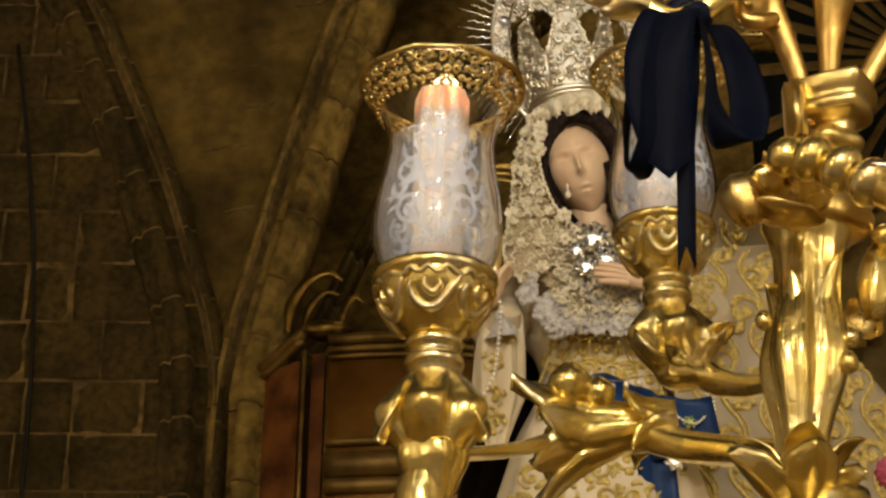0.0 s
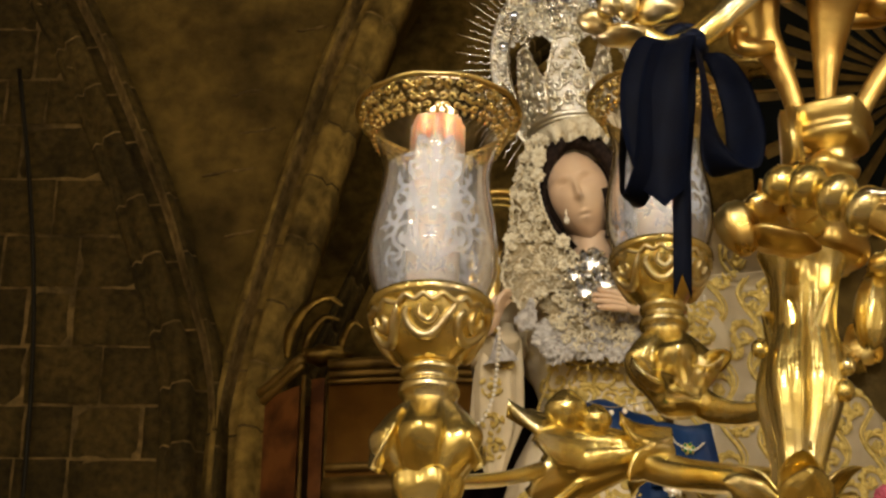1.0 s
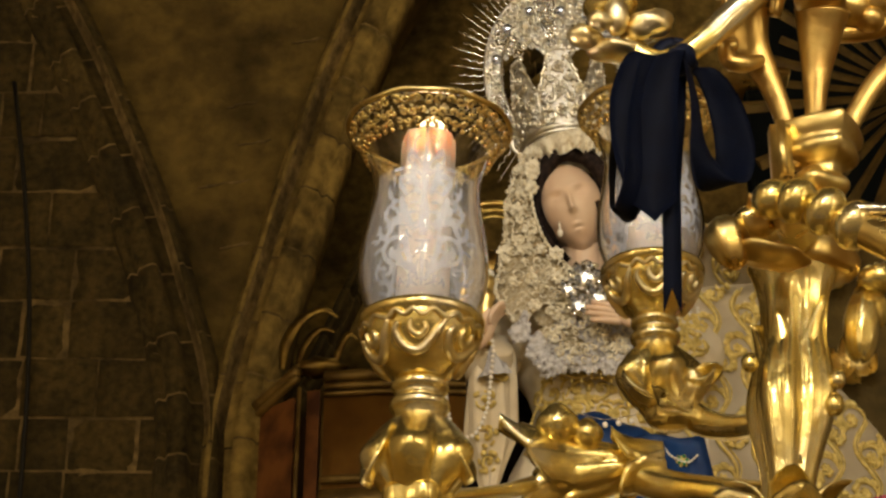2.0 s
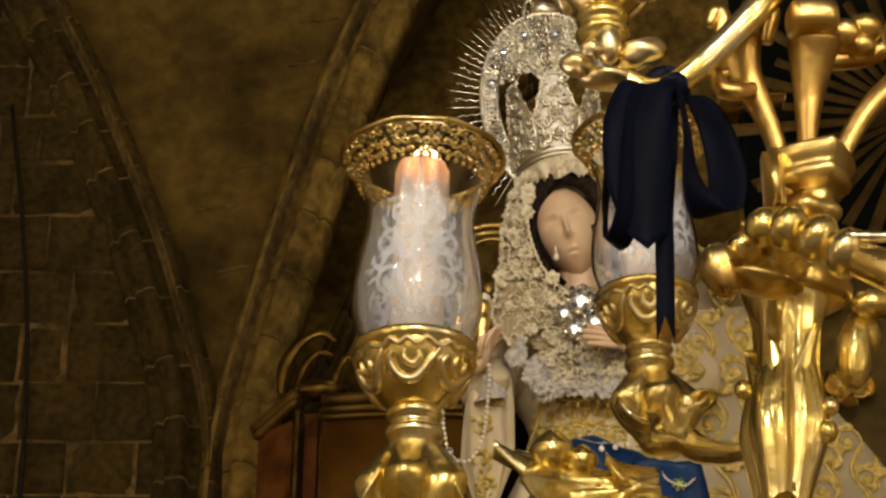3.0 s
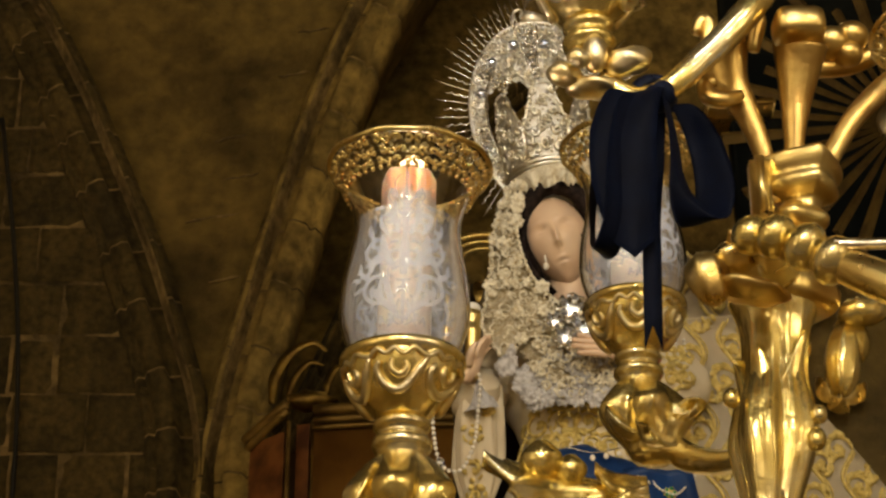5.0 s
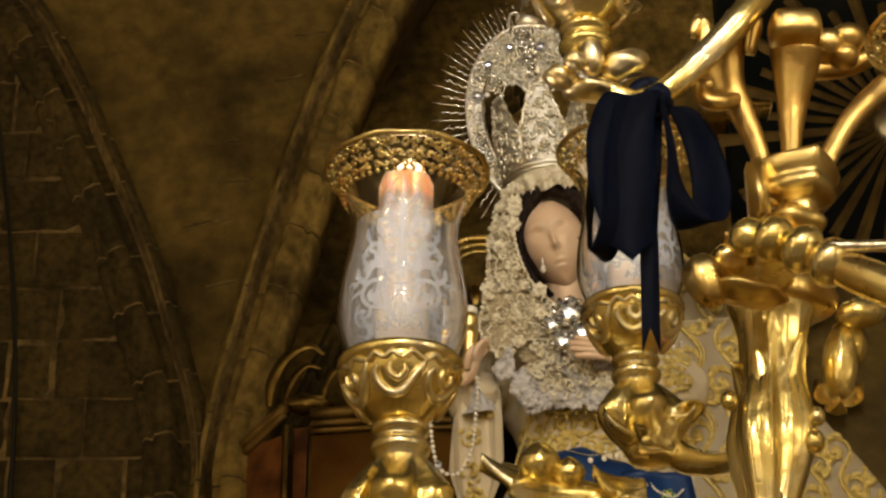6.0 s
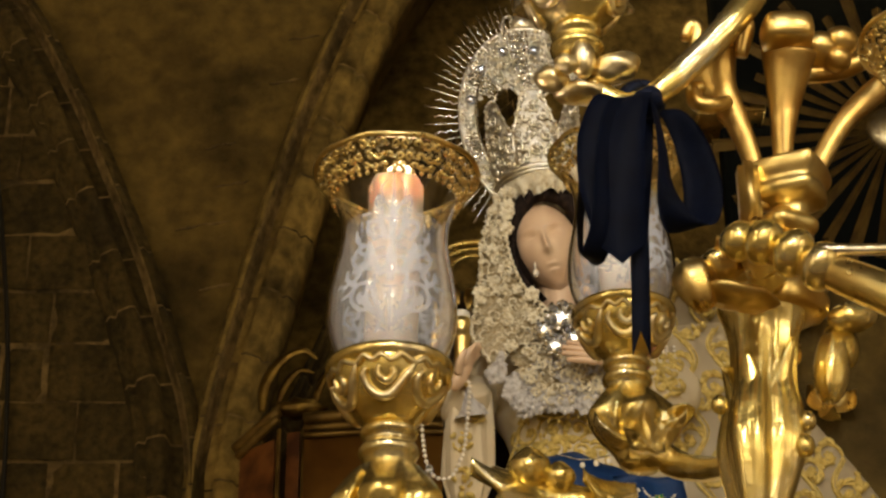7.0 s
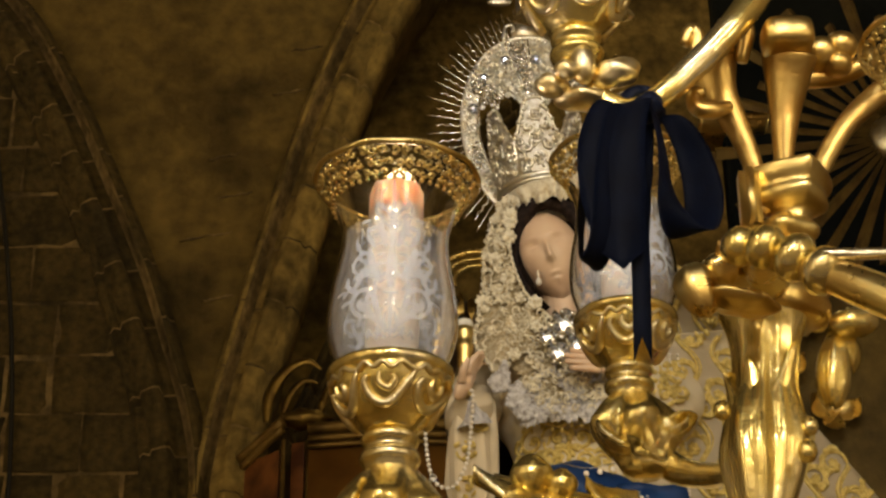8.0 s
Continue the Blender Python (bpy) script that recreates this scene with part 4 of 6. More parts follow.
def candle(height, lit):
    root = thing("candle", (0, 0, 0), "thick pink wax candle burning inside its glass shade" if lit else "thick pale wax candle inside its glass shade", "candle", "altar candles")
    bm = bmesh.new()
    r = 0.030
    lathe(bm, [(r, 0), (r, height * 0.3), (r, height * 0.6), (r, height * 0.75), (r, height * 0.85), (r * 1.01, height - 0.012), (r * 1.0, height + 0.004), (r * 0.93, height + 0.008), (r * 0.84, height + 0.002), (r * 0.80, height - 0.018), (r * 0.5, height - 0.026), (0.002, height - 0.027)], (0, 0, 0), 48,
          lambda a, k: 1 + (0.05 * math.sin(7 * a) + 0.03 * math.sin(13 * a + 1)) * (0.12 + 0.88 * (0.25 < k < 0.7)))
    part("wax", bm, WAX, root)
    bm = bmesh.new()
    tube(bm, [(0, 0, height - 0.028), (0.001, 0, height - 0.015), (0.002, 0, height - 0.008)], 0.0012, 6)
    part("wick", bm, HAIR, root, "charred wick")
    if lit:
        bm = bmesh.new()
        lathe(bm, smooth_profile([(0.004, 0.0), (0.014, 0.006), (0.020, 0.018), (0.019, 0.030), (0.012, 0.040), (0.001, 0.050)]), (0.001, 0, height - 0.013), 24, None, (0.06, 0))
        flame = part("flame", bm, FLAME, root, "bright yellow-white flame")
        flame.visible_shadow = False
    return root


shade = glass_shade()
shade.matrix_basis = Matrix.Translation((C1[0], C1[1], C1[2] + 0.001)) @ pose(0, 0, 0, 0, 1.5, 0)
copy_thing(shade, Matrix.Translation((C2[0], C2[1], C2[2] + 0.001)) @ pose(0, 0, 0, 0, 0.5, 12))
bm = bmesh.new()
tube(bm, [(0.46, 2.2, 2.08), (0.62, 2.2, 2.05), (0.72, 2.12, 2.22), (0.69, 2.05, 2.44), (0.65, 2.03, 2.54)], [0.02, 0.018, 0.016, 0.016, 0.022], 14)
arm_e = part("arm", bm, GOLD, candelabrum)
candle_cup(arm_e, (0.65, 2.03, 2.63), 0.1)
copy_thing(shade, Matrix.Translation((0.65, 2.03, 2.631)) @ pose(0, 0, 0, 0, 0, 70))
globe = thing("glass_globe", (0.60, 1.93, 2.36), "small round clear glass globe on a gilt saucer", "lamp globe")
bm = bmesh.new()
prof = smooth_profile([(0.03, -0.07), (0.06, -0.045), (0.073, 0.0), (0.062, 0.05), (0.045, 0.075)], 6)
lathe(bm, prof + [(r - 0.002, z) for r, z in prof[::-1]], (0.60, 1.95, 2.425), 48, None, (0, 0), 0, False)
part("glass", bm, GLASS, globe).visible_shadow = False
bm = bmesh.new()
lathe(bm, smooth_profile([(0.012, -0.10), (0.03, -0.08), (0.05, -0.066), (0.052, -0.060), (0.03, -0.062)], 4), (0.60, 1.95, 2.425), 32)
part("saucer", bm, GOLD, globe)

burning = candle(0.232, True)
burning.matrix_basis = Matrix.Translation((C1[0], C1[1], C1[2] + 0.0)) @ pose(0, 0, 0, 0, 1.5, 0)
lamp("flame_light", "POINT", (C1[0] + 0.008, C1[1], C1[2] + 0.222), (0, 0, 0), 1.1, (1.0, 0.78, 0.58), 0.010)
lamp("flame_light", "POINT", (C3[0], C3[1], C3[2] + 0.03), (0, 0, 0), 0.25, (1.0, 0.60, 0.34), 0.012)
second = candle(0.20, False)
second.matrix_basis = Matrix.Translation((C2[0], C2[1], C2[2]))

# ---- the dressed statue ----
SX, SY = 0.34, 4.14


def ring(cx, cy, z, a, b, n=64, fold=0.0, folds=11, power=2.0):
    out = []
    for i in range(n):
        t = 2 * math.pi * i / n
        c, s = math.cos(t), math.sin(t)
        q = (abs(c) ** power + abs(s) ** power) ** (-1 / power) * (1 + fold * math.cos(folds * t + z * 3))
        out.append((cx + a * q * c, cy + b * q * s, z))
    return out


def statue():
    """One plain figure: head, hands and dress in a single mesh."""
    bm = bmesh.new()
    tilt = Euler((radians(6), radians(-15), radians(-10))).to_matrix()

    def face(d):
        f = 1.0
        if d.y < 0:
            g = lambda x, z, sx, sz: math.exp(-((d.x - x) / sx) ** 2 - ((d.z - z) / sz) ** 2)
            f += 0.16 * g(0, -0.16, 0.075, 0.20) + 0.11 * g(0, -0.30, 0.12, 0.06)
            f += 0.055 * g(0, -0.56, 0.17, 0.035) + 0.06 * g(0, -0.68, 0.13, 0.045) - 0.05 * g(0, -0.62, 0.20, 0.022) - 0.03 * g(0, -0.80, 0.16, 0.05) + 0.06 * g(0, -0.95, 0.22, 0.12)
            for s in (-1, 1):
                f += -0.12 * g(0.36 * s, 0.05, 0.18, 0.10) + 0.085 * g(0.37 * s, 0.01, 0.13, 0.055) - 0.04 * g(0.37 * s, -0.01, 0.15, 0.018) + 0.035 * g(0.38 * s, 0.22, 0.26, 0.045)
        slim = 1 - 0.42 * max(0, -d.z - 0.05) ** 1.4
        return Vector((f * slim, f * (1 - 0.10 * max(0, -d.z)), 1.0))

    blob(bm, (0.300, 4.025, 3.678), (0.077, 0.094, 0.112), tilt, 180, 120, 0, face)
    tube(bm, [(0.325, 4.05, 3.60), (0.330, 4.07, 3.52), (0.335, 4.09, 3.44)], [0.048, 0.046, 0.07], 20, 6, 1.0, 0)
    # hair: a cap with a parting, open over the face
    rows = []
    for k in range(14):
        b = radians(4 + 11 * k)
        row = []
        for i in range(41):
            a = radians(-52) + radians(284) * i / 40
            wide = 1.0 + 0.05 * math.cos(5 * a)
            d = Vector((math.sin(b) * math.cos(a) * 0.094 * wide, math.sin(b) * math.sin(a) * 0.105, math.cos(b) * 0.130))
            row.append(Vector((0.302, 4.045, 3.668)) + tilt @ d)
        rows.append(row)
    grid(bm, rows, False, False, 1)
    for s in (-1, 1):
        tube(bm, [(0.290, 3.952, 3.790), (0.296 + s * 0.046, 3.957, 3.770), (0.306 + s * 0.085, 3.99, 3.70), (0.318 + s * 0.080, 4.01, 3.61), (0.330 + s * 0.064, 4.02, 3.52)], [0.020, 0.020, 0.019, 0.022, 0.022], 12, 6, 1.0, 1)
    # dress
    rows = [ring(0.335, 4.09, 3.50, 0.055, 0.06), ring(0.335, 4.10, 3.47, 0.13, 0.09), ring(0.335, 4.11, 3.42, 0.19, 0.12), ring(0.335, 4.11, 3.33, 0.185, 0.135), ring(0.335, 4.11, 3.26, 0.14, 0.11), ring(0.338, 4.11, 3.21, 0.125, 0.095),
            ring(0.34, 4.12, 3.17, 0.135, 0.105), ring(0.34, 4.13, 3.08, 0.18, 0.14, 64, 0.02), ring(0.34, 4.14, 2.90, 0.235, 0.19, 64, 0.03), ring(0.34, 4.16, 2.55, 0.33, 0.28, 64, 0.035), ring(0.34, 4.18, TOP + 0.002, 0.44, 0.38, 64, 0.03)]
    grid(bm, rows, True, True, 2)
    # sleeves
    tube(bm, [(0.20, 4.10, 3.43), (0.13, 4.08, 3.36), (0.115, 4.02, 3.29), (0.125, 3.955, 3.315)], [0.075, 0.072, 0.055, 0.036], 24, 8, 1.0, 2, lambda a, k: 1 + 0.06 * math.cos(5 * a + 6 * k))
    tube(bm, [(0.125, 3.98, 3.32), (0.115, 4.00, 3.24), (0.112, 4.04, 3.14), (0.11, 4.08, 3.03)], [0.034, 0.046, 0.050, 0.016], 60, 10, 0.6, 2, lambda a, k: 1 + 0.20 * math.cos(5 * a + 2.5 * k) + 0.09 * math.cos(11 * a + 5 * k))
    tube(bm, [(0.50, 4.10, 3.43), (0.55, 4.06, 3.34), (0.53, 3.97, 3.28), (0.46, 3.90, 3.315)], [0.075, 0.075, 0.06, 0.04], 24, 8, 1.0, 2, lambda a, k: 1 + 0.06 * math.cos(5 * a + 6 * k))
    # hands, as simple carved forms
    def palm(at, way, up, length, size):
        way, up = Vector(way).normalized(), Vector(up)
        up = (up - way * up.dot(way)).normalized()
        out = way.cross(up)
        m = Matrix((way, out, up)).transposed()
        blob(bm, at, (0.036 * size, 0.016 * size, 0.022 * size), m, 16, 10, 0)
        for k in range(4):
            b = Vector(at) + way * 0.022 * size + up * (0.013 - 0.0088 * k) * size
            tip = b + way * (length * (0.88, 1.0, 0.97, 0.8)[k]) + up * (0.004 - 0.004 * k) * size
            tube(bm, [b, b.lerp(tip, 0.5) + out * -0.006 * size, tip], [0.0085 * size, 0.008 * size, 0.0050 * size], 10, 5, 1.0, 0)
        tube(bm, [Vector(at) + up * 0.02 * size, Vector(at) + up * 0.042 * size + way * 0.02 * size, Vector(at) + up * 0.046 * size + way * 0.045 * size], [0.010 * size, 0.0085 * size, 0.005 * size], 10, 5, 1.0, 0)

    palm((0.410, 3.875, 3.342), (-1, -0.1, 0.16), (0.15, -0.2, 1), 0.078, 1.0)
    palm((0.100, 3.918, 3.318), (0.5, -0.1, 0.86), (-0.22, -0.95, 0.1), 0.062, 1.0)
    ob = part("statue", bm, [SKIN, HAIR, IVORY])
    return tagged(ob, "life-size carved religious statue in an ivory embroidered dress", "statue")


figure = statue()


def mantle():
    """A stiff cloak falling from the head and spreading behind the figure."""
    bm = bmesh.new()
    levels = [  # height, left edge, right edge, back, front of left edge, front of right edge
        (3.77, 0.200, 0.385, 4.13, 4.03, 4.02),
        (3.74, 0.170, 0.44, 4.17, 4.00, 4.01),
        (3.67, 0.150, 0.60, 4.20, 3.99, 4.06),
        (3.60, 0.142, 0.69, 4.24, 3.99, 4.06),
        (3.53, 0.126, 0.745, 4.28, 4.00, 4.05),
        (3.44, 0.092, 0.775, 4.32, 4.02, 4.04),
        (3.30, 0.060, 0.88, 4.40, 4.08, 4.06),
        (3.20, 0.070, 0.965, 4.44, 4.10, 4.08),
        (2.95, 0.03, 1.16, 4.52, 4.14, 4.14),
        (2.50, -0.12, 1.45, 4.65, 4.20, 4.22),
        (TOP + 0.01, -0.30, 1.75, 4.80, 4.24, 4.28)]
    rows = []
    fine = []
    for a, b in zip(levels, levels[1:]):
        for i in range(5):
            fine.append([x + (y - x) * i / 5 for x, y in zip(a, b)])
    fine.append(levels[-1])
    n = 72
    for z, xl, xr, back, fl, fr in fine:
        row = []
        spread = (3.8 - z)
        inner_r = max(0.44, min(0.50, xr - 0.10)) if z < 3.5 else xr - 0.012
        for i in range(n + 1):
            t = i / n
            if t < 0.25:
                s = t / 0.25
                x, y = xr + (inner_r - xr) * (1 - s), fr - 0.02 + (1 - s) * -0.02
                y = fr + 0.055 * (s ** 2) * min(1, spread * 2.5)
            else:
                a = math.pi * (t - 0.25) / 0.75
                x = (xl + xr) / 2 + (xr - xl) / 2 * math.cos(a)
                base = (fr + 0.055 * min(1, spread * 2.5)) * (1 - (t - 0.25) / 0.75) + fl * (t - 0.25) / 0.75
                y = base + (back - base) * math.sin(a) ** 0.8
            y += 0.022 * min(1, spread) * math.cos(26 * t + 2.2 * z)
            row.append(Vector((x, y, z)))
        rows.append(row)
    vs = grid(bm, rows, False)
    bmesh.ops.solidify(bm, geom=bm.faces[:], thickness=0.006)
    # Faces behind the figure get near-black colour, for the lining and its shade.
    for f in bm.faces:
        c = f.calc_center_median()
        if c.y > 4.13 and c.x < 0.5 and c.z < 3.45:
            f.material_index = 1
    return tagged(part("mantle", bm, [IVORY, LINING_SHADE]), "ivory satin mantle with raised gold embroidery, spread behind the statue", "mantle")


cloak = mantle()


def surface(ob):
    from mathutils.bvhtree import BVHTree
    me = ob.data
    return BVHTree.FromPolygons([v.co.copy() for v in me.vertices], [tuple(p.vertices) for p in me.polygons])


def on_cloth(tree, x, z, lift=0.004, y0=3.2):
    hit, normal, _, _ = tree.ray_cast(Vector((x, y0, z)), Vector((0, 1, 0)), 2.0)
    if hit is None:
        return None
    if normal.y > 0:
        normal = -normal
    return hit + normal * lift


def stitched(bm, tree, uv, radius, flat=0.6, seg=6):
    """A raised cord that follows the cloth."""
    run = []
    for u, v in uv:
        p = on_cloth(tree, u, v, radius * 0.7)
        if p is None or (run and (p - run[-1]).length > 0.05):
            if len(run) > 2:
                tube(bm, run, radius, seg, 1, flat)
            run = [p] if p is not None else []
        else:
            run.append(p)
    if len(run) > 2:
        tube(bm, run, [radius * 0.6] + [radius] * (len(run) - 2) + [radius * 0.6] if len(run) > 3 else radius, seg, 1, flat)


def embroidery(name, ob, label, spots, seed, parent=None):
    """Scrolls, leaves and stems of gilt cord laid on a garment."""
    rnd = random.Random(seed)
    tree, bm = surface(ob), bmesh.new()
    for x, z, size in spots:
        h = rnd.choice((-1, 1))
        start = rnd.uniform(0, 6.28)
        stitched(bm, tree, [(x + u, z + v) for u, v in spiral(rnd.uniform(0.8, 1.3), size, 26, h, start)], 0.0046, 0.75)
        stitched(bm, tree, [(x + u * 1.18, z + v * 1.18) for u, v in spiral(0.8, size, 18, h, start)], 0.0022)
        for k in range(6):
            a = start + 1.05 * k
            px, pz = x + size * 1.05 * math.cos(a), z + size * 1.05 * math.sin(a)
            b = a + h * rnd.uniform(0.6, 1.3)
            long = size * rnd.uniform(0.5, 1.0)
            stitched(bm, tree, [(px + long * t * math.cos(b + 0.8 * t * h), pz + long * t * math.sin(b + 0.8 * t * h)) for t in np.linspace(0, 1, 8)], rnd.choice((0.003, 0.005, 0.0065)), 0.75)
        for k in range(5):
            a = 1.25 * k
            stitched(bm, tree, [(x + size * 0.28 * t * math.cos(a), z + size * 0.28 * t * math.sin(a)) for t in np.linspace(0.1, 1, 5)], 0.0034)
    return tagged(part(name, bm, GILT_THREAD, parent), label, "" if parent else "embroidery", "", "stuff")


rnd = random.Random(4)


def vine_work(ob):
    """Climbing gilt stems with a scroll and leaves at every bend, sewn on the mantle."""
    tree, bm = surface(ob), bmesh.new()
    for column, x0 in enumerate(np.arange(0.45, 1.45, 0.078)):
        sway, period, phase = 0.020, 0.165, 1.7 * column
        stem = lambda z: x0 + 0.10 * (3.3 - z) + sway * math.sin(2 * math.pi * z / period + phase)
        stitched(bm, tree, [(stem(z), z) for z in np.arange(2.70, 3.68, 0.008)], 0.0044, 0.8)
        stitched(bm, tree, [(stem(z) + 0.009, z + 0.003) for z in np.arange(2.70, 3.68, 0.008)], 0.0022, 0.8)
        for n in range(-1, 13):
            z = 2.70 + period * (n / 2 + 0.25) - (phase / (2 * math.pi) % 0.5) * period
            h = 1 if math.sin(2 * math.pi * z / period + phase) > 0 else -1
            size = rnd.uniform(0.026, 0.034)
            cx, cz = stem(z) - h * size, z + 0.006
            start = 0.0 if h > 0 else math.pi
            stitched(bm, tree, [(cx + u, cz + v) for u, v in spiral(1.15, size, 30, h, start)], 0.0042, 0.8)
            for k in range(9):
                a = start + h * (0.5 + 0.62 * k)
                r = size * (1 - 0.85 * (0.5 + 0.62 * k) / (1.15 * 2 * math.pi))
                b, long = a + h * 0.75, rnd.uniform(0.012, 0.024) * (1 if k < 6 else 0.5)
                stitched(bm, tree, [(cx + r * math.cos(a) + long * t * math.cos(b + h * 0.9 * t), cz + r * math.sin(a) + long * t * math.sin(b + h * 0.9 * t)) for t in np.linspace(0, 1, 6)], rnd.choice((0.0040, 0.0055, 0.0070)), 0.8)
            for k in range(6):
                a = 1.047 * k + n
                stitched(bm, tree, [(cx + 0.011 * t * math.cos(a), cz + 0.011 * t * math.sin(a)) for t in (0.1, 0.5, 1.0)], 0.0036, 0.8)
    return tagged(part("embroidery", bm, GILT_THREAD, ob), "climbing scrolls of gold thread", "", "", "stuff")


vine_work(cloak)
spots = [(0.165, 3.50, 0.022), (0.13, 3.44, 0.022), (0.15, 3.56, 0.018), (0.10, 3.38, 0.02)]
embroidery("sprig_embroidery", cloak, "gold thread sprigs", spots, 11, cloak)
spots = [(x + rnd.uniform(-0.008, 0.008), z, rnd.uniform(0.02, 0.03)) for z in (3.235, 3.185) for x in (0.25, 0.30, 0.35, 0.40, 0.445)]
spots += [(x + rnd.uniform(-0.02, 0.02), z + rnd.uniform(-0.02, 0.02), rnd.uniform(0.022, 0.036)) for x in np.arange(0.17, 0.50, 0.075) for z in np.arange(2.74, 3.0, 0.075)]
spots += [(0.50, 3.40, 0.026), (0.54, 3.35, 0.024), (0.55, 3.30, 0.022), (0.50, 3.33, 0.022), (0.56, 3.39, 0.02), (0.52, 3.28, 0.018)]
spots += [(0.10, 3.20, 0.016), (0.105, 3.13, 0.018), (0.13, 3.25, 0.014), (0.11, 3.08, 0.016)]
embroidery("dress_embroidery", figure, "gold thread scrolls on the bodice and skirt", spots, 12)

# pearl cord down the mantle's front edge
tree = surface(cloak)
bm = bmesh.new()
for x0 in (0.555, 0.572):
    for k in range(46):
        z = 3.44 - 0.0085 * k
        p = on_cloth(tree, x0 + 0.04 * (3.44 - z), z, 0.004)
        if p is not None:
            blob(bm, p, (0.0042, 0.0042, 0.0042), None, 6, 5)
tagged(part("pearl_trim", bm, PEARL, cloak), "double row of tiny pearls", "", "", "stuff")

# ---- lace ----


def rosette(bm, at, out, size, petals, rnd, mat=0):
    """A gathered lace flower: a ruffled disc with a button in the middle."""
    out = Vector(out).normalized()
    side = out.cross(Vector((0.2, 0.1, 1))).normalized()
    up = side.cross(out)
    n, ph = petals * 4, rnd.uniform(0, 6.28)
    rows = []
    for r, lift in ((0.05, 0.30), (0.22, 0.26), (0.32, 0.02), (0.70, 0.10), (1.0, 0.10)):
        row = []
        for i in range(n):
            a = 2 * math.pi * i / n
            q = size * r * (1 + 0.13 * r * math.cos(petals * a + ph))
            w = size * (lift + 0.15 * r * r * math.cos(petals * a + ph + 1.4))
            row.append(Vector(at) + side * (q * math.cos(a)) + up * (q * math.sin(a)) + out * w)
        rows.append(row)
    rows.append([p + out * -0.003 for p in rows[-1]])
    grid(bm, rows, True, False, mat)


def ruffle(bm, pts, width, waves, depth, out=(0, -1, 0), mat=0):
    """A gathered strip along a line."""
    line = spline(pts, 10)
    rows = []
    n = len(line)
    out = Vector(out)
    for i, p in enumerate(line):
        d = (line[min(i + 1, n - 1)] - line[max(i - 1, 0)]).normalized()
        side = d.cross(out).normalized()
        row = []
        for j in range(6):
            s = j / 5
            row.append(p + side * width * s * (1 + 0.12 * math.sin(waves * i * 0.7)) + out * depth * (0.35 * s + s * math.sin(waves * i)))
        rows.append(row)
    grid(bm, rows, False, False, mat)


def lumps(p, scale):
    """Height of knotted lace at a place: rounded cells with finer thread on them."""
    d = noise.voronoi(p * scale)[0]
    e = noise.voronoi(p * scale * 2.3)[0]
    return (0.55 - d[0]) + 0.45 * (0.5 - e[0]) + 0.25 * noise.noise(p * scale * 0.4)


def lace_sheet(bm, a, b, across, along, height, scale, mat=0):
    """A lace band between two lines, thick with knots and scalloped at its borders."""
    a, b = spline(a, along), spline(b, along)
    rows = []
    for i, (p, q) in enumerate(zip(a, b)):
        row = []
        wob = 0.05 * math.sin(i * 0.9) + 0.04 * math.sin(i * 2.3)
        for j in range(across + 1):
            t = j / across
            c = p.lerp(q, (t - 0.5) * (1 + wob) + 0.5)
            fold = 0.010 * math.sin(9 * t + 0.25 * i)
            row.append(c + Vector((0, -0.010 * math.sin(math.pi * t) - fold * 0.6 - height * lumps(c, scale), 0)))
        rows.append(row)
    grid(bm, rows, False, False, mat)


def scatter(bm, a, b, count, seed, mat=0):
    """Small gathered flowers sewn over a lace band."""
    rnd = random.Random(seed)
    a, b = spline(a, 20), spline(b, 20)
    for _ in range(count):
        i = rnd.randrange(len(a))
        c = a[i].lerp(b[i], rnd.uniform(-0.04, 1.04))
        rosette(bm, c + Vector((0, -0.013 - 0.004 * rnd.random(), 0)), (rnd.uniform(-0.25, 0.25), -1, rnd.uniform(-0.2, 0.2)), rnd.uniform(0.010, 0.017), rnd.choice((5, 6, 7, 8)), rnd, mat)


def lace_vines(bm, a, b, count, seed, mat=0):
    """Curled cords of thread worked into a lace band."""
    rnd = random.Random(seed)
    a, b = spline(a, 20), spline(b, 20)
    for _ in range(count):
        i = rnd.randrange(len(a))
        c = a[i].lerp(b[i], rnd.uniform(0.0, 1.0)) + Vector((0, -0.017, 0))
        size, hand = rnd.uniform(0.007, 0.015), rnd.choice((-1, 1))
        tube(bm, [c + Vector((u, 0.002 * math.sin(90 * u), v)) for u, v in spiral(rnd.uniform(0.5, 1.1), size, 12, hand, rnd.uniform(0, 6.28))], [0.0012, 0.0023, 0.0020, 0.0012], 5, 1, 1.0, mat)


def lace_edge(bm, line, radius):
    """A scalloped cord sewn along the border of the lace."""
    fine = spline(line, 16)
    tube(bm, [p + Vector((0.003 * math.sin(1.7 * i), -0.012, 0.003 * math.cos(1.7 * i))) for i, p in enumerate(fine)], radius, 6, 1)


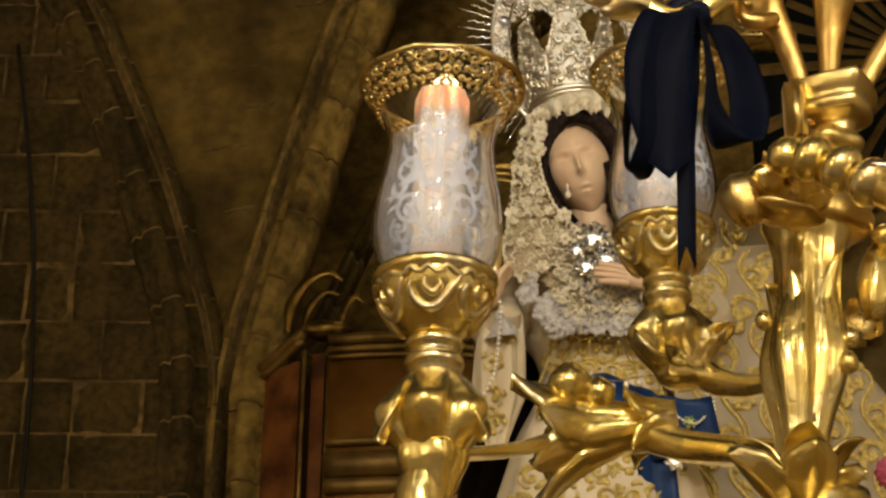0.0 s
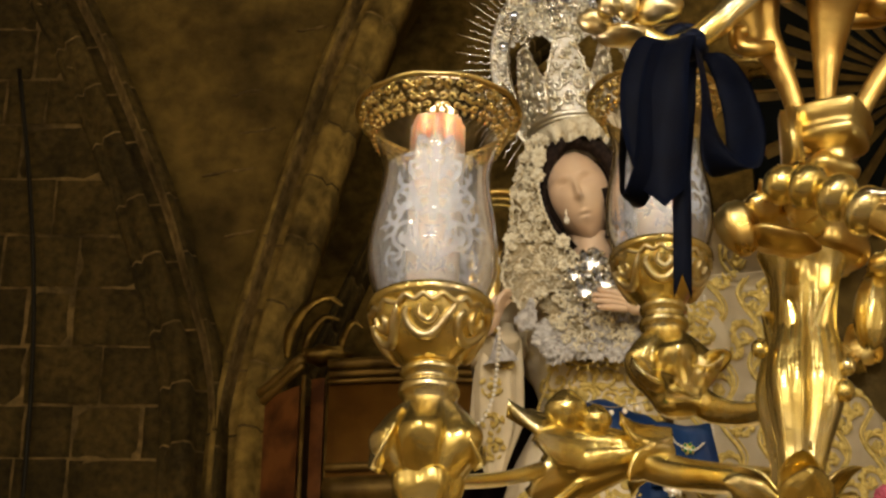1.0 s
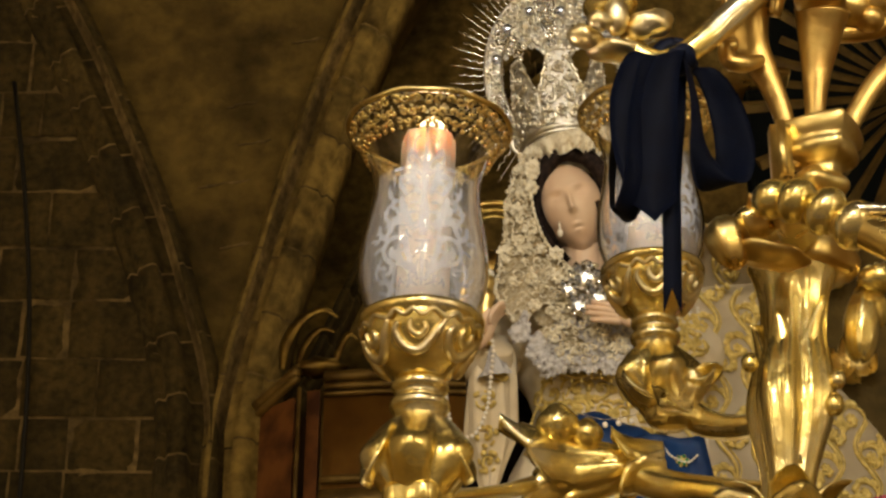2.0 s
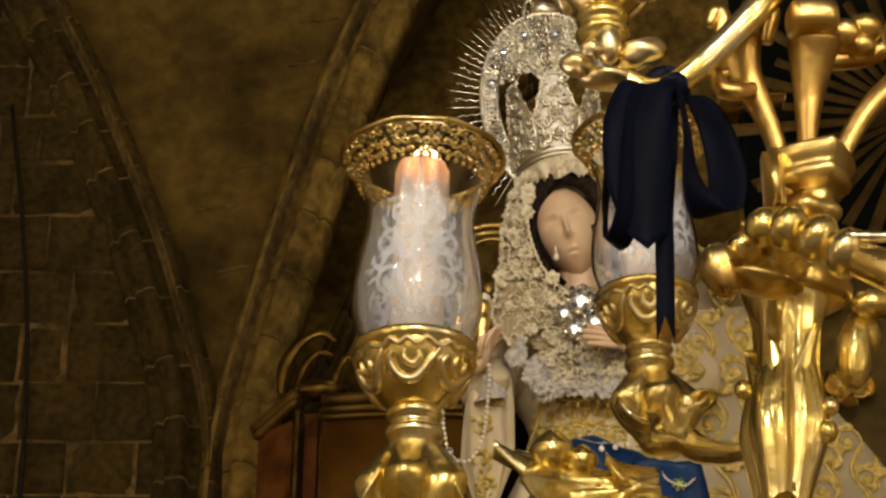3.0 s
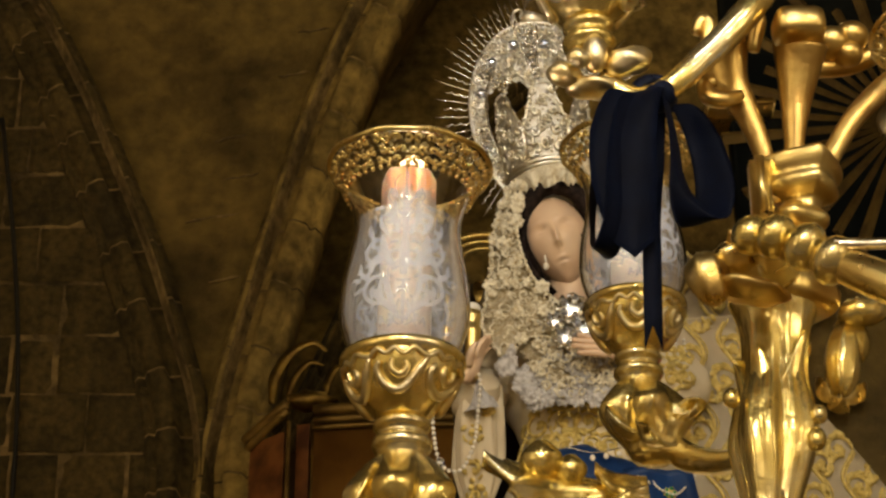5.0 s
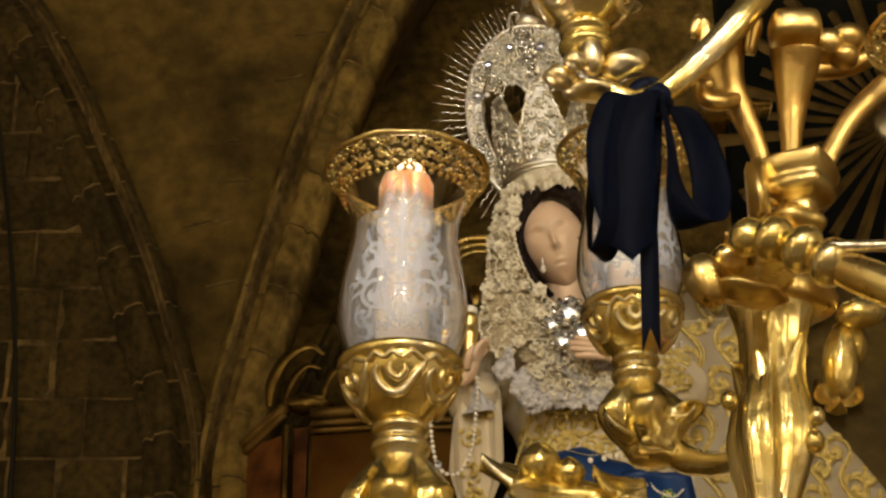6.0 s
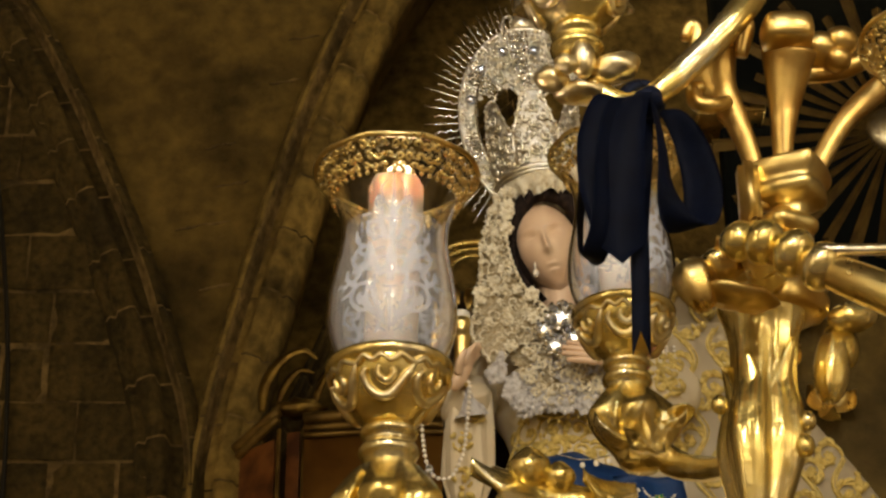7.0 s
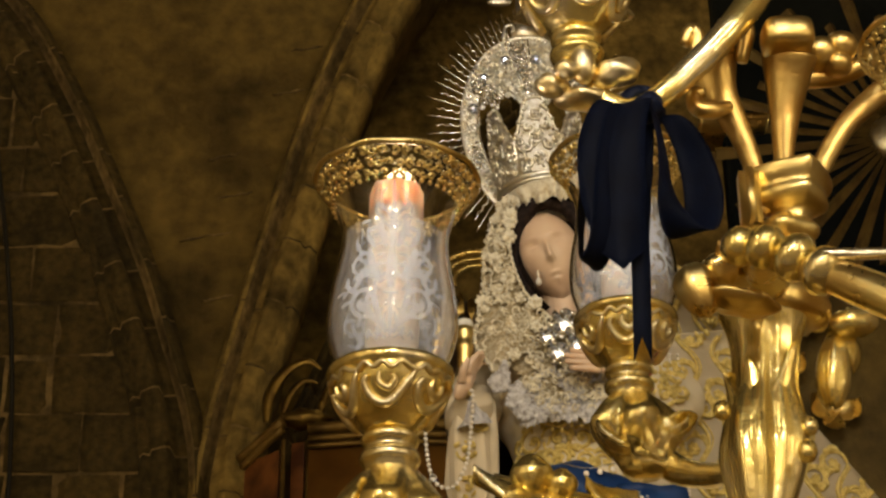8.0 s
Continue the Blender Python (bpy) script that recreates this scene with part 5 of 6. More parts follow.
def veil():
    """Lace round the face and down the breast."""
    root = thing("lace_veil", (0.15, 3.98, 3.36), "cream lace veil framing the statue's face", "veil")
    net, bm = bmesh.new(), bmesh.new()
    left = [(0.186, 3.975, 3.785), (0.166, 3.98, 3.73), (0.150, 3.98, 3.66), (0.145, 3.98, 3.58), (0.134, 3.97, 3.50), (0.124, 3.955, 3.43), (0.165, 3.94, 3.355)]
    inner = [(0.222, 3.945, 3.785), (0.208, 3.95, 3.73), (0.204, 3.95, 3.66), (0.218, 3.945, 3.59), (0.245, 3.945, 3.53), (0.285, 3.94, 3.485), (0.330, 3.935, 3.455)]
    lace_sheet(net, left, inner, 60, 40, 0.0020, 190)
    scatter(bm, left, inner, 26, 17)
    lace_vines(bm, left, inner, 140, 27)
    lace_edge(bm, inner, 0.0035)
    lace_edge(bm, left, 0.0045)
    right = [(0.405, 3.985, 3.82), (0.45, 3.99, 3.74), (0.47, 3.99, 3.66), (0.47, 3.985, 3.58), (0.46, 3.97, 3.50), (0.43, 3.95, 3.43)]
    inner = [(0.375, 3.955, 3.81), (0.398, 3.96, 3.73), (0.405, 3.96, 3.66), (0.40, 3.955, 3.58), (0.385, 3.945, 3.51), (0.35, 3.935, 3.455)]
    lace_sheet(net, inner, right, 44, 40, 0.0020, 190)
    scatter(bm, inner, right, 16, 18)
    lace_vines(bm, inner, right, 110, 28)
    lace_edge(bm, inner, 0.0035)
    part("lace_net", net, LACE_NET, root, "beige net ground")
    tagged(part("lace_pattern", bm, LACE, root, "raised cream flowers and vines"), "", "", "", "stuff")
    return root


veil()


def ruff():
    rnd = random.Random(9)
    tree = surface(figure)
    root = thing("lace_collar", (0.325, 3.95, 3.262), "layered cream and white lace frills over the breast", "lace collar")
    net, bm = bmesh.new(), bmesh.new()
    lace_sheet(net, [(0.17, 3.955, 3.44), (0.20, 3.945, 3.39), (0.225, 3.945, 3.34), (0.24, 3.955, 3.295), (0.255, 3.975, 3.262)], [(0.47, 3.955, 3.47), (0.47, 3.945, 3.40), (0.46, 3.945, 3.35), (0.45, 3.96, 3.30), (0.44, 3.98, 3.268)], 150, 34, 0.0030, 170)
    lace_vines(bm, [(0.19, 3.945, 3.43), (0.225, 3.935, 3.34), (0.25, 3.95, 3.27)], [(0.46, 3.945, 3.45), (0.46, 3.935, 3.35), (0.44, 3.95, 3.27)], 190, 29)
    for _ in range(110):
        z = rnd.uniform(3.262, 3.475)
        half = 0.075 + 0.075 * math.sin(math.pi * min(1, max(0, (3.50 - z) / 0.26)))
        x = 0.325 + rnd.uniform(-1, 1) * half
        p = on_cloth(tree, x, z, 0.012 + 0.012 * rnd.random(), 3.9)
        if p is None:
            continue
        p.y = min(p.y, 3.945 - 0.01 * rnd.random())
        big = 0.9 + 0.5 * (z < 3.34)
        rosette(bm, p, (rnd.uniform(-0.3, 0.3) + (x - 0.325) * 2, -1, rnd.uniform(-0.4, 0.2)), rnd.uniform(0.010, 0.018) * big, rnd.choice((5, 6, 7, 9)), rnd, 1 if z < 3.36 + 0.03 * rnd.random() else 0)
    tagged(part("lace_pattern", bm, [LACE, LACE_WHITE], root, "gathered lace flowers"), "", "", "", "stuff")
    part("lace_net", net, LACE_NET, root, "beige net ground")
    bm = bmesh.new()
    ruffle(bm, [(0.235, 3.99, 3.325), (0.29, 3.965, 3.30), (0.345, 3.96, 3.29), (0.40, 3.965, 3.30), (0.45, 3.99, 3.325)], -0.035, 1.1, 0.010, (0, -1, 0.1))
    part("frill", bm, LACE_WHITE, root, "white ruffled frill")
    bm = bmesh.new()
    ruffle(bm, [(0.245, 3.98, 3.365), (0.29, 3.955, 3.345), (0.345, 3.95, 3.335), (0.40, 3.955, 3.345), (0.445, 3.98, 3.365)], -0.03, 1.3, 0.010, (0, -1, 0.1))
    part("frill", bm, LACE_WHITE, root, "white ruffled frill")
    return root


ruff()
bm = bmesh.new()
brow = [(0.296 + 0.106 * math.cos(a), 4.02 + 0.112 * math.sin(a), 3.822 + 0.012 * math.cos(a)) for a in np.linspace(math.pi * 1.02, math.pi * 1.98, 9)]
ruffle(bm, brow, 0.048, 0.62, 0.015, (0, -0.85, -0.3))
tagged(part("brow_frill", bm, LACE), "ruffled cream lace edging under the crown", "lace edging")

bm = bmesh.new()
ruffle(bm, [(0.075, 4.00, 3.25), (0.095, 3.945, 3.235), (0.13, 3.93, 3.235), (0.16, 3.96, 3.25)], -0.06, 0.8, 0.010)
tagged(part("cuff_lace", bm, LACE_WHITE), "sheer lace cuff hanging from the sleeve", "lace cuff")

# blue sash round the waist, with its hanging end
bm = bmesh.new()
rows = []
for z, q in ((3.175, 0.0), (3.16, 0.006), (3.13, 0.008), (3.10, 0.006), (3.085, 0.0)):
    row = []
    for i in range(33):
        a = radians(218) + radians(132) * i / 32
        row.append((0.342 + (0.155 + 0.35 * (3.175 - z) + q) * math.cos(a), 4.115 + (0.118 + 0.25 * (3.175 - z) + q) * math.sin(a), z - 0.045 * max(0, math.cos(a)) - 0.004 * math.sin(9 * a)))
    rows.append(row)
grid(bm, rows, False)
rows = []
for i in range(14):
    t = i / 13
    rows.append([(0.43 + 0.04 * s + 0.018 * math.sin(2 * t), 3.985 - 0.05 * t + 0.008 * math.sin(3 * s + 5 * t), 3.10 - 0.5 * t) for s in np.linspace(-1, 1, 7)])
grid(bm, rows, False)
rows = []
for i in range(10):
    t = i / 9
    rows.append([(0.488 + 0.075 * s + 0.02 * t, 3.99 - 0.03 * t + 0.012 * math.sin(4 * s), 3.12 - 0.15 * t) for s in np.linspace(-1, 1, 7)])
grid(bm, rows, False)
bmesh.ops.solidify(bm, geom=bm.faces[:], thickness=0.003)
tagged(part("sash", bm, BLUE_SATIN), "deep blue satin sash tied round the statue's waist", "sash")

# ---- crown with its halo of rays ----
crown = thing("crown", (0.290, 4.03, 3.80), "openwork silver-gilt crown with a pierced halo and rays", "crown")
AX = Vector((-0.075, 0, 0.997))
CX, CY = 0.288, 4.03


def band_ring(z, r, y_squash=1.0, n=41, sweep=2 * math.pi, start=0.0):
    base = Vector((CX, CY, 3.83)) + AX * z
    return [base + Vector((r * math.cos(a), r * y_squash * math.sin(a), 0.10 * r * math.cos(a))) for a in np.linspace(start, start + sweep, n)]


bm = bmesh.new()
for z, r, q in ((-0.005, 0.098, 0.006), (0.010, 0.097, 0.0045), (0.022, 0.0965, 0.006)):
    tube(bm, band_ring(z, r), q, 8, 1)
rows = [band_ring(z, 0.094, 1.0, 41) for z in (-0.006, 0.022)]
grid(bm, rows, False)
part("band", bm, SILVER_GILT, crown, "polished silver-gilt band")
rnd = random.Random(21)


def relief_rosette(bm, place, u0, v0, size, petals, thick, phase=0.0, bead=0.0055):
    """A cast flower: bead, ring of petals and a corded rim, laid out by place(u, v, lift)."""
    ring_pts = [place(u0 + size * math.cos(a), v0 + size * math.sin(a), 0.003) for a in np.linspace(0, 2 * math.pi, 17)]
    tube(bm, ring_pts, thick, 6, 1)
    for k in range(petals):
        a = phase + 2 * math.pi * k / petals
        tube(bm, [place(u0 + size * q * math.cos(a + w), v0 + size * q * math.sin(a + w), 0.004 + 0.004 * q) for q, w in ((0.25, 0), (0.55, 0.22), (0.8, 0.0))], [thick * 0.7, thick * 1.5, thick * 0.6], 6, 3)
    blob(bm, place(u0, v0, 0.009), (bead, bead * 0.8, bead), None, 9, 6)


def plate(bm, place, us, vs, holes, lift, inside=lambda u, v: True):
    """A pierced metal sheet: a fine net of cells, some of them left open."""
    net = [[bm.verts.new(place(u, v, lift)) for u in us] for v in vs]
    back = [[bm.verts.new(place(u, v, lift - 0.003)) for u in us] for v in vs]
    for j in range(len(vs) - 1):
        for i in range(len(us) - 1):
            if (i, j) in holes or not inside((us[i] + us[i + 1]) / 2, (vs[j] + vs[j + 1]) / 2):
                continue
            bm.faces.new((net[j][i], net[j][i + 1], net[j + 1][i + 1], net[j + 1][i]))
            bm.faces.new((back[j][i], back[j + 1][i], back[j + 1][i + 1], back[j][i + 1]))
    for v in [v for v in bm.verts if not v.link_faces]:
        bm.verts.remove(v)


def basket_point(a, h, lift=0.0):
    """On the openwork above the band, measured round it and up it."""
    r = 0.090 + 0.018 * math.sin(min(1.0, h) * 1.5) + lift
    base = Vector((CX, CY, 3.83)) + AX * (0.024 + 0.195 * h)
    return base + Vector((r * math.cos(a), r * math.sin(a), 0.10 * r * math.cos(a)))


def crest_height(x):
    """The outline of one crest across its width, -1 to 1: a tall tongue between low shoulders."""
    return 0.62 + 0.40 * math.exp(-(x / 0.66) ** 4) - 0.10 * abs(math.sin(4.5 * x)) * (abs(x) > 0.55)


for k in range(6):
    a0 = 2 * math.pi * k / 6 - 1.62
    half = 0.50
    at = lambda u, v, lift=0.0: basket_point(a0 + u, v, lift)
    bm = bmesh.new()
    edge = [at(half * x, crest_height(x) * 0.98, 0.002) for x in np.linspace(-1, 1, 33)]
    tube(bm, [at(-half, 0.0, 0.002)] + edge + [at(half, 0.0, 0.002)], 0.0034, 7, 1)
    for v, size in ((0.20, 0.075), (0.48, 0.088), (0.76, 0.070)):
        wide = lambda u, w, lift: at(u * 1.75, w, lift)
        relief_rosette(bm, wide, 0.0, v, size, 6, 0.0026, k + v)
    for h in (-1, 1):
        for x, z, size, start in ((0.26, 0.14, 0.075, 0.5), (0.25, 0.36, 0.080, 2.2), (0.40, 0.26, 0.060, 1.2), (0.19, 0.62, 0.060, 3.3), (0.17, 0.88, 0.050, 5.0), (0.41, 0.09, 0.050, 2.0), (0.40, 0.43, 0.05, 0.3)):
            pts = [at(h * (x + u * 1.6), z + v, 0.004) for u, v in spiral(1.2, size, 11, 1, start)]
            tube(bm, pts, [0.0042, 0.0038, 0.0032, 0.003], 6, 1)
    for x in np.linspace(-0.92, 0.92, 11):
        blob(bm, at(half * x, crest_height(x), 0.004), (0.0052, 0.005, 0.0052), None, 7, 5)
    for _ in range(30):
        u, v = rnd.uniform(-0.46, 0.46), rnd.uniform(0.03, 0.92)
        if v < crest_height(u / half) - 0.06:
            blob(bm, at(u, v, 0.003), (0.0036, 0.0036, 0.0036), None, 6, 5)
    crest = part("crest", bm, SILVER_GILT, crown, "pierced scrollwork crest")
    bm = bmesh.new()
    us, vs = np.linspace(-half, half, 23), np.linspace(0, 1, 36)
    holes = {(rnd.randrange(22), rnd.randrange(35)) for _ in range(110)}
    plate(bm, at, us, vs, holes, -0.001, lambda u, v: v < crest_height(u / half) * 0.98)
    part("crest_ground", bm, SILVER_MATT, crest, "pierced matt silver ground", False)

HC = Vector((0.285, 4.085, 4.06))
HA, HB = 0.178, 0.265


def halo(a, r, lift=0.0):
    x, z = HA * r * math.cos(a), HB * r * math.sin(a)
    return HC + Vector((x - 0.075 * z, -lift, z))


def inner_edge(a):
    """How far in the pierced work of the halo reaches."""
    return 0.80 - 0.58 * max(0.0, math.sin(a)) ** 2.2


bm = bmesh.new()
span = np.linspace(radians(-62), radians(242), 90)
for r, q in ((1.0, 0.0050), (0.955, 0.0028)):
    tube(bm, [halo(a, r, 0.002) for a in span], q, 8, 1)
for a in np.linspace(radians(-61), radians(241), 92):
    blob(bm, halo(a, 0.978, 0.004), (0.0044, 0.0044, 0.0044), None, 7, 5)
part("halo_ring", bm, SILVER_GILT, crown, "beaded silver halo ring")
bm = bmesh.new()
tube(bm, [halo(a, 0.79, 0.006) for a in np.linspace(radians(142), radians(242), 30)], 0.0044, 8, 1)
tube(bm, [halo(a, 0.79, 0.006) for a in np.linspace(radians(-62), radians(38), 30)], 0.0044, 8, 1)
part("inner_hoop", bm, SILVER, crown, "bright plain silver hoop")
for k in range(18):
    a0 = radians(-60) + radians(300) * (k + 0.5) / 18
    half = radians(300) / 36
    top = inner_edge(a0)
    bm = bmesh.new()
    metre = lambda u, v, lift: halo(a0 + u / 0.20, 0.5 + v / 0.21, lift)
    rings = [(0.880, 0.0165)] if top > 0.66 else [(0.858, 0.0205), (0.655, 0.0215)] if top > 0.40 else [(0.862, 0.0195), (0.665, 0.0215), (0.45, 0.0200)]
    for r, size in rings:
        squeeze = 0.20 / max(0.19, 0.21 * r)
        put = lambda u, v, lift, squeeze=squeeze: metre(u * squeeze, v, lift)
        relief_rosette(bm, put, 0.0, (r - 0.5) * 0.21, size, 6, 0.0027, 0.7 * k)
    for h in (-1, 1):
        for r in [0.94, 0.84] + ([0.73, 0.58] if top < 0.66 else []) + ([0.52, 0.38] if top < 0.42 else []):
            pts = [halo(a0 + h * (half * 0.86) + u * 0.42, r + v * 0.55, 0.005) for u, v in spiral(1.15, 0.13, 9, h, 1.3 * k + 7 * r)]
            tube(bm, pts, [0.0040, 0.0036, 0.003], 6, 1)
    for _ in range(12):
        blob(bm, halo(a0 + rnd.uniform(-half, half), rnd.uniform(top + 0.02, 0.94), 0.006), (0.0040, 0.004, 0.0040), None, 7, 5)
    scrolls = tagged(part("halo_scroll", bm, SILVER if k % 3 == 0 else SILVER_GILT, crown, "cast silver flowers and scrollwork"), "", "", "", "stuff")
    bm = bmesh.new()
    us, vs = np.linspace(-half, half, 11), np.linspace(0.0, 1.0, 40)
    holes = {(rnd.randrange(10), rnd.randrange(39)) for _ in range(60)}
    plate(bm, lambda u, v, lift: halo(a0 + u, 0.22 + 0.74 * v, lift), us, vs, holes, -0.001, lambda u, v: 0.22 + 0.74 * v > inner_edge(a0 + u) + 0.02 * math.sin(40 * (a0 + u)))
    part("halo_ground", bm, SILVER_MATT, scrolls, "pierced matt silver ground", False)
for k in range(76):
    a = radians(-55) + radians(290) * k / 75
    bm = bmesh.new()
    root, out = halo(a, 1.0), (halo(a, 1.4) - halo(a, 1.0)).normalized()
    side = Vector((out.z, 0, -out.x))
    if k % 2:
        tube(bm, [root, root + out * 0.04, root + out * (0.088 + 0.006 * math.sin(5 * k))], [0.0024, 0.0019, 0.0009], 6, 2)
    else:
        long = 0.068 + 0.006 * math.sin(3 * k)
        tube(bm, [root + out * (long * i / 10) + side * (0.0030 * math.sin(i * 1.9)) for i in range(11)], [0.0028, 0.0024, 0.0021, 0.0018, 0.0012], 6, 2)
    part("ray", bm, SILVER, crown)
for k, (a, r) in enumerate(((1.45, 0.74), (2.0, 0.80), (2.45, 0.84), (1.0, 0.82), (0.6, 0.84), (2.9, 0.86))):
    bm = bmesh.new()
    blob(bm, halo(a, r, 0.014), (0.013, 0.008, 0.013), None, 10, 6)
    part("gem", bm, JEWEL, crown, "pale blue cut stone", False)
bm = bmesh.new()
foot = halo(math.pi / 2, 1.0)
rows = []
for t, w in ((0, 0.035), (0.25, 0.022), (0.5, 0.017), (1.0, 0.014)):
    p = foot + AX * (0.13 * t)
    rows.append([p + Vector((s * w, d, 0)) for s, d in ((-1, -0.008), (1, -0.008), (1, 0.008), (-1, 0.008))])
grid(bm, rows, True, True)
p = foot + AX * 0.10
blob(bm, p + Vector((-0.055, 0, 0.01)), (0.03, 0.008, 0.012))
blob(bm, p + Vector((0.055, 0, 0)), (0.03, 0.008, 0.012))
for s in (-1, 1):
    tube(bm, [foot + Vector((s * 0.055, -0.004, -0.01)), foot + Vector((s * 0.05, -0.004, 0.03)), foot + Vector((s * 0.032, -0.004, 0.035)), foot + Vector((s * 0.034, -0.004, 0.015))], 0.004, 6)
part("cross", bm, SILVER_GILT, crown, "silver cross at the halo's top")

# ---- jewels, beads, what the hands hold ----


def string_of(name, pts, size, mat, label, category, parent=None):
    line = spline(pts, 40)
    bm = bmesh.new()
    last = None
    for p in line:
        if last is None or (p - last).length >= size * 2.25:
            blob(bm, p, (size, size, size), None, 10, 7)
            last = p
    tube(bm, [line[i] for i in range(0, len(line), 6)], 0.0009, 5, 1)
    ob = part(name, bm, mat)
    return tagged(ob, label, category)


string_of("rosary", [(0.087, 3.925, 3.315), (0.117, 3.92, 3.305), (0.113, 3.92, 3.218), (0.103, 3.92, 3.142), (0.074, 3.92, 3.088), (0.033, 3.92, 3.106), (0.018, 3.92, 3.206), (0.03, 3.93, 3.290), (0.087, 3.928, 3.318)], 0.0048, PEARL, "pearl rosary looped over the statue's hand", "rosary")
bm = bmesh.new()
blob(bm, (0.033, 3.915, 3.105), (0.009, 0.007, 0.011), None, 8, 6)
tagged(part("rosary_pendant", bm, JEWEL, None, "", False), "pale blue stone hanging on the rosary", "pendant")
string_of("bead_chain", [(0.222, 4.02, 3.215), (0.205, 4.02, 3.17), (0.195, 4.02, 3.12), (0.200, 4.00, 3.07)], 0.0036, GILT_THREAD, "dark gold bead chain beside the waist", "bead chain")
string_of("waist_chain", [(0.30, 3.985, 3.168), (0.357, 3.975, 3.150), (0.411, 3.975, 3.160), (0.46, 3.99, 3.175)], 0.0018, SILVER, "fine silver chain across the blue sash", "chain")
string_of("wrist_pearls", [(0.475, 3.985, 3.10), (0.49, 3.975, 3.07), (0.525, 3.975, 3.055), (0.55, 3.98, 3.075)], 0.0032, PEARL, "short loop of pearls on the sash", "pearl string")
bm = bmesh.new()
for x, z in ((0.355, 3.137), (0.384, 3.141), (0.411, 3.146)):
    blob(bm, (x, 3.972, z), (0.006, 0.004, 0.007), None, 10, 7)
tagged(part("sash_pendants", bm, PEARL), "three small round pearl drops on a chain", "pendants", "", "stuff")


def brooch(at, size, mat, label, stone=JEWEL, petals=7):
    root = thing("brooch", at, label, "brooch", "brooches")
    bm = bmesh.new()
    at = Vector(at)
    for k in range(petals):
        a = 2 * math.pi * k / petals
        tube(bm, [at + Vector((u * size * 0.42 + size * 0.55 * math.cos(a), 0, v * size * 0.42 + size * 0.55 * math.sin(a))) for u, v in spiral(1.1, 1.0, 8, 1, a)], size * 0.12, 6, 1)
    blob(bm, at, (size * 0.8, size * 0.25, size * 0.8), None, 12, 8)
    tagged(part("setting", bm, mat, root), "", "", "", "stuff")
    for k in range(5):
        a = 1.256 * k
        bm = bmesh.new()
        blob(bm, at + Vector((size * 0.6 * math.cos(a), -size * 0.32, size * 0.6 * math.sin(a))), (size * 0.24, size * 0.2, size * 0.24), None, 7, 5)
        part("stone", bm, stone, root, "", False)
    return root


brooch((0.319, 3.920, 3.462), 0.038, SILVER, "silver filigree brooch on the lace", JEWEL, 9)
brooch((0.303, 3.910, 3.388), 0.028, SILVER, "silver filigree drop below the brooch", JEWEL, 8)
brooch((0.345, 3.905, 3.405), 0.030, SILVER, "silver filigree jewel by the hand", JEWEL, 8)
brooch((0.453, 3.965, 3.075), 0.020, SILVER_GILT, "gold and pearl brooch on the blue sash", PEARL, 7)
brooch((0.515, 3.98, 3.06), 0.015, GILT_THREAD, "gold brooch with a green stone on the sash", GREEN_STONE, 6)
brooch((0.405, 3.965, 3.09), 0.010, SILVER, "small silver pin on the sash", JEWEL, 5)
brooch((0.475, 3.93, 2.955), 0.022, SILVER_GILT, "silver flower pinned to the sash's end", PEARL, 6)
brooch((0.365, 3.955, 3.285), 0.018, SILVER_GILT, "round jewelled button in the white lace", JEWEL, 8)
brooch((0.280, 3.900, 3.422), 0.024, SILVER, "open silver jewel pinned on the lace", JEWEL, 6)
bm = bmesh.new()
blob(bm, (0.268, 3.955, 3.585), (0.007, 0.007, 0.010), None, 12, 8)
tube(bm, [(0.268, 3.955, 3.593), (0.267, 3.957, 3.605), (0.267, 3.96, 3.615)], [0.002, 0.003, 0.002], 6)
tagged(part("earring", bm, PEARL), "pearl drop earring in a silver mount", "earring")

lantern = thing("hand_taper", (0.103, 3.925, 3.33), "short gilt staff with a white knob held in the hand", "staff")
bm = bmesh.new()
lathe(bm, [(0.014, -0.05), (0.016, 0.0), (0.0165, 0.05), (0.019, 0.06), (0.019, 0.07), (0.016, 0.075), (0.0165, 0.09), (0.019, 0.095), (0.0185, 0.11)], (0.103, 3.93, 3.35), 24)
part("grip", bm, GOLD_PALE, lantern)
bm = bmesh.new()
lathe(bm, smooth_profile([(0.016, 0), (0.019, 0.006), (0.018, 0.016), (0.010, 0.022), (0.002, 0.024)]), (0.103, 3.93, 3.458), 24)
part("knob", bm, WAX_WHITE, lantern, "white rounded knob")

# ---- black mourning bow on the high arm ----
bow = thing("ribbon_bow", (0.30, 2.03, 2.80), "black satin mourning bow tied to the gilt arm", "bow")


def strip(name, pts, widths, across, fold=0.0, notch=0.0):
    """A band of ribbon along a curve; across: the ribbon's width, one direction for each point."""
    line = spline(pts, 10)
    n = len(line)
    rows = []
    for i, p in enumerate(line):
        t = i / (n - 1)
        k = t * (len(across) - 1)
        j = min(int(k), len(across) - 2)
        d = Vector(across[j]).lerp(Vector(across[j + 1]), k - j).normalized()
        w = float(np.interp(t, np.linspace(0, 1, len(widths)), widths))
        row = []
        for s in np.linspace(-1, 1, 9):
            q = p + d * (w * s)
            q.y += fold * math.cos(2.6 * s + 3 * t) * w
            q.z -= notch * (abs(s) - 0.6) * max(0, t - 0.85) * 6.6
            row.append(q)
        rows.append(row)
    bm = bmesh.new()
    grid(bm, rows, False)
    bmesh.ops.solidify(bm, geom=bm.faces[:], thickness=0.0008)
    return part(name, bm, BLACK_RIBBON, bow)


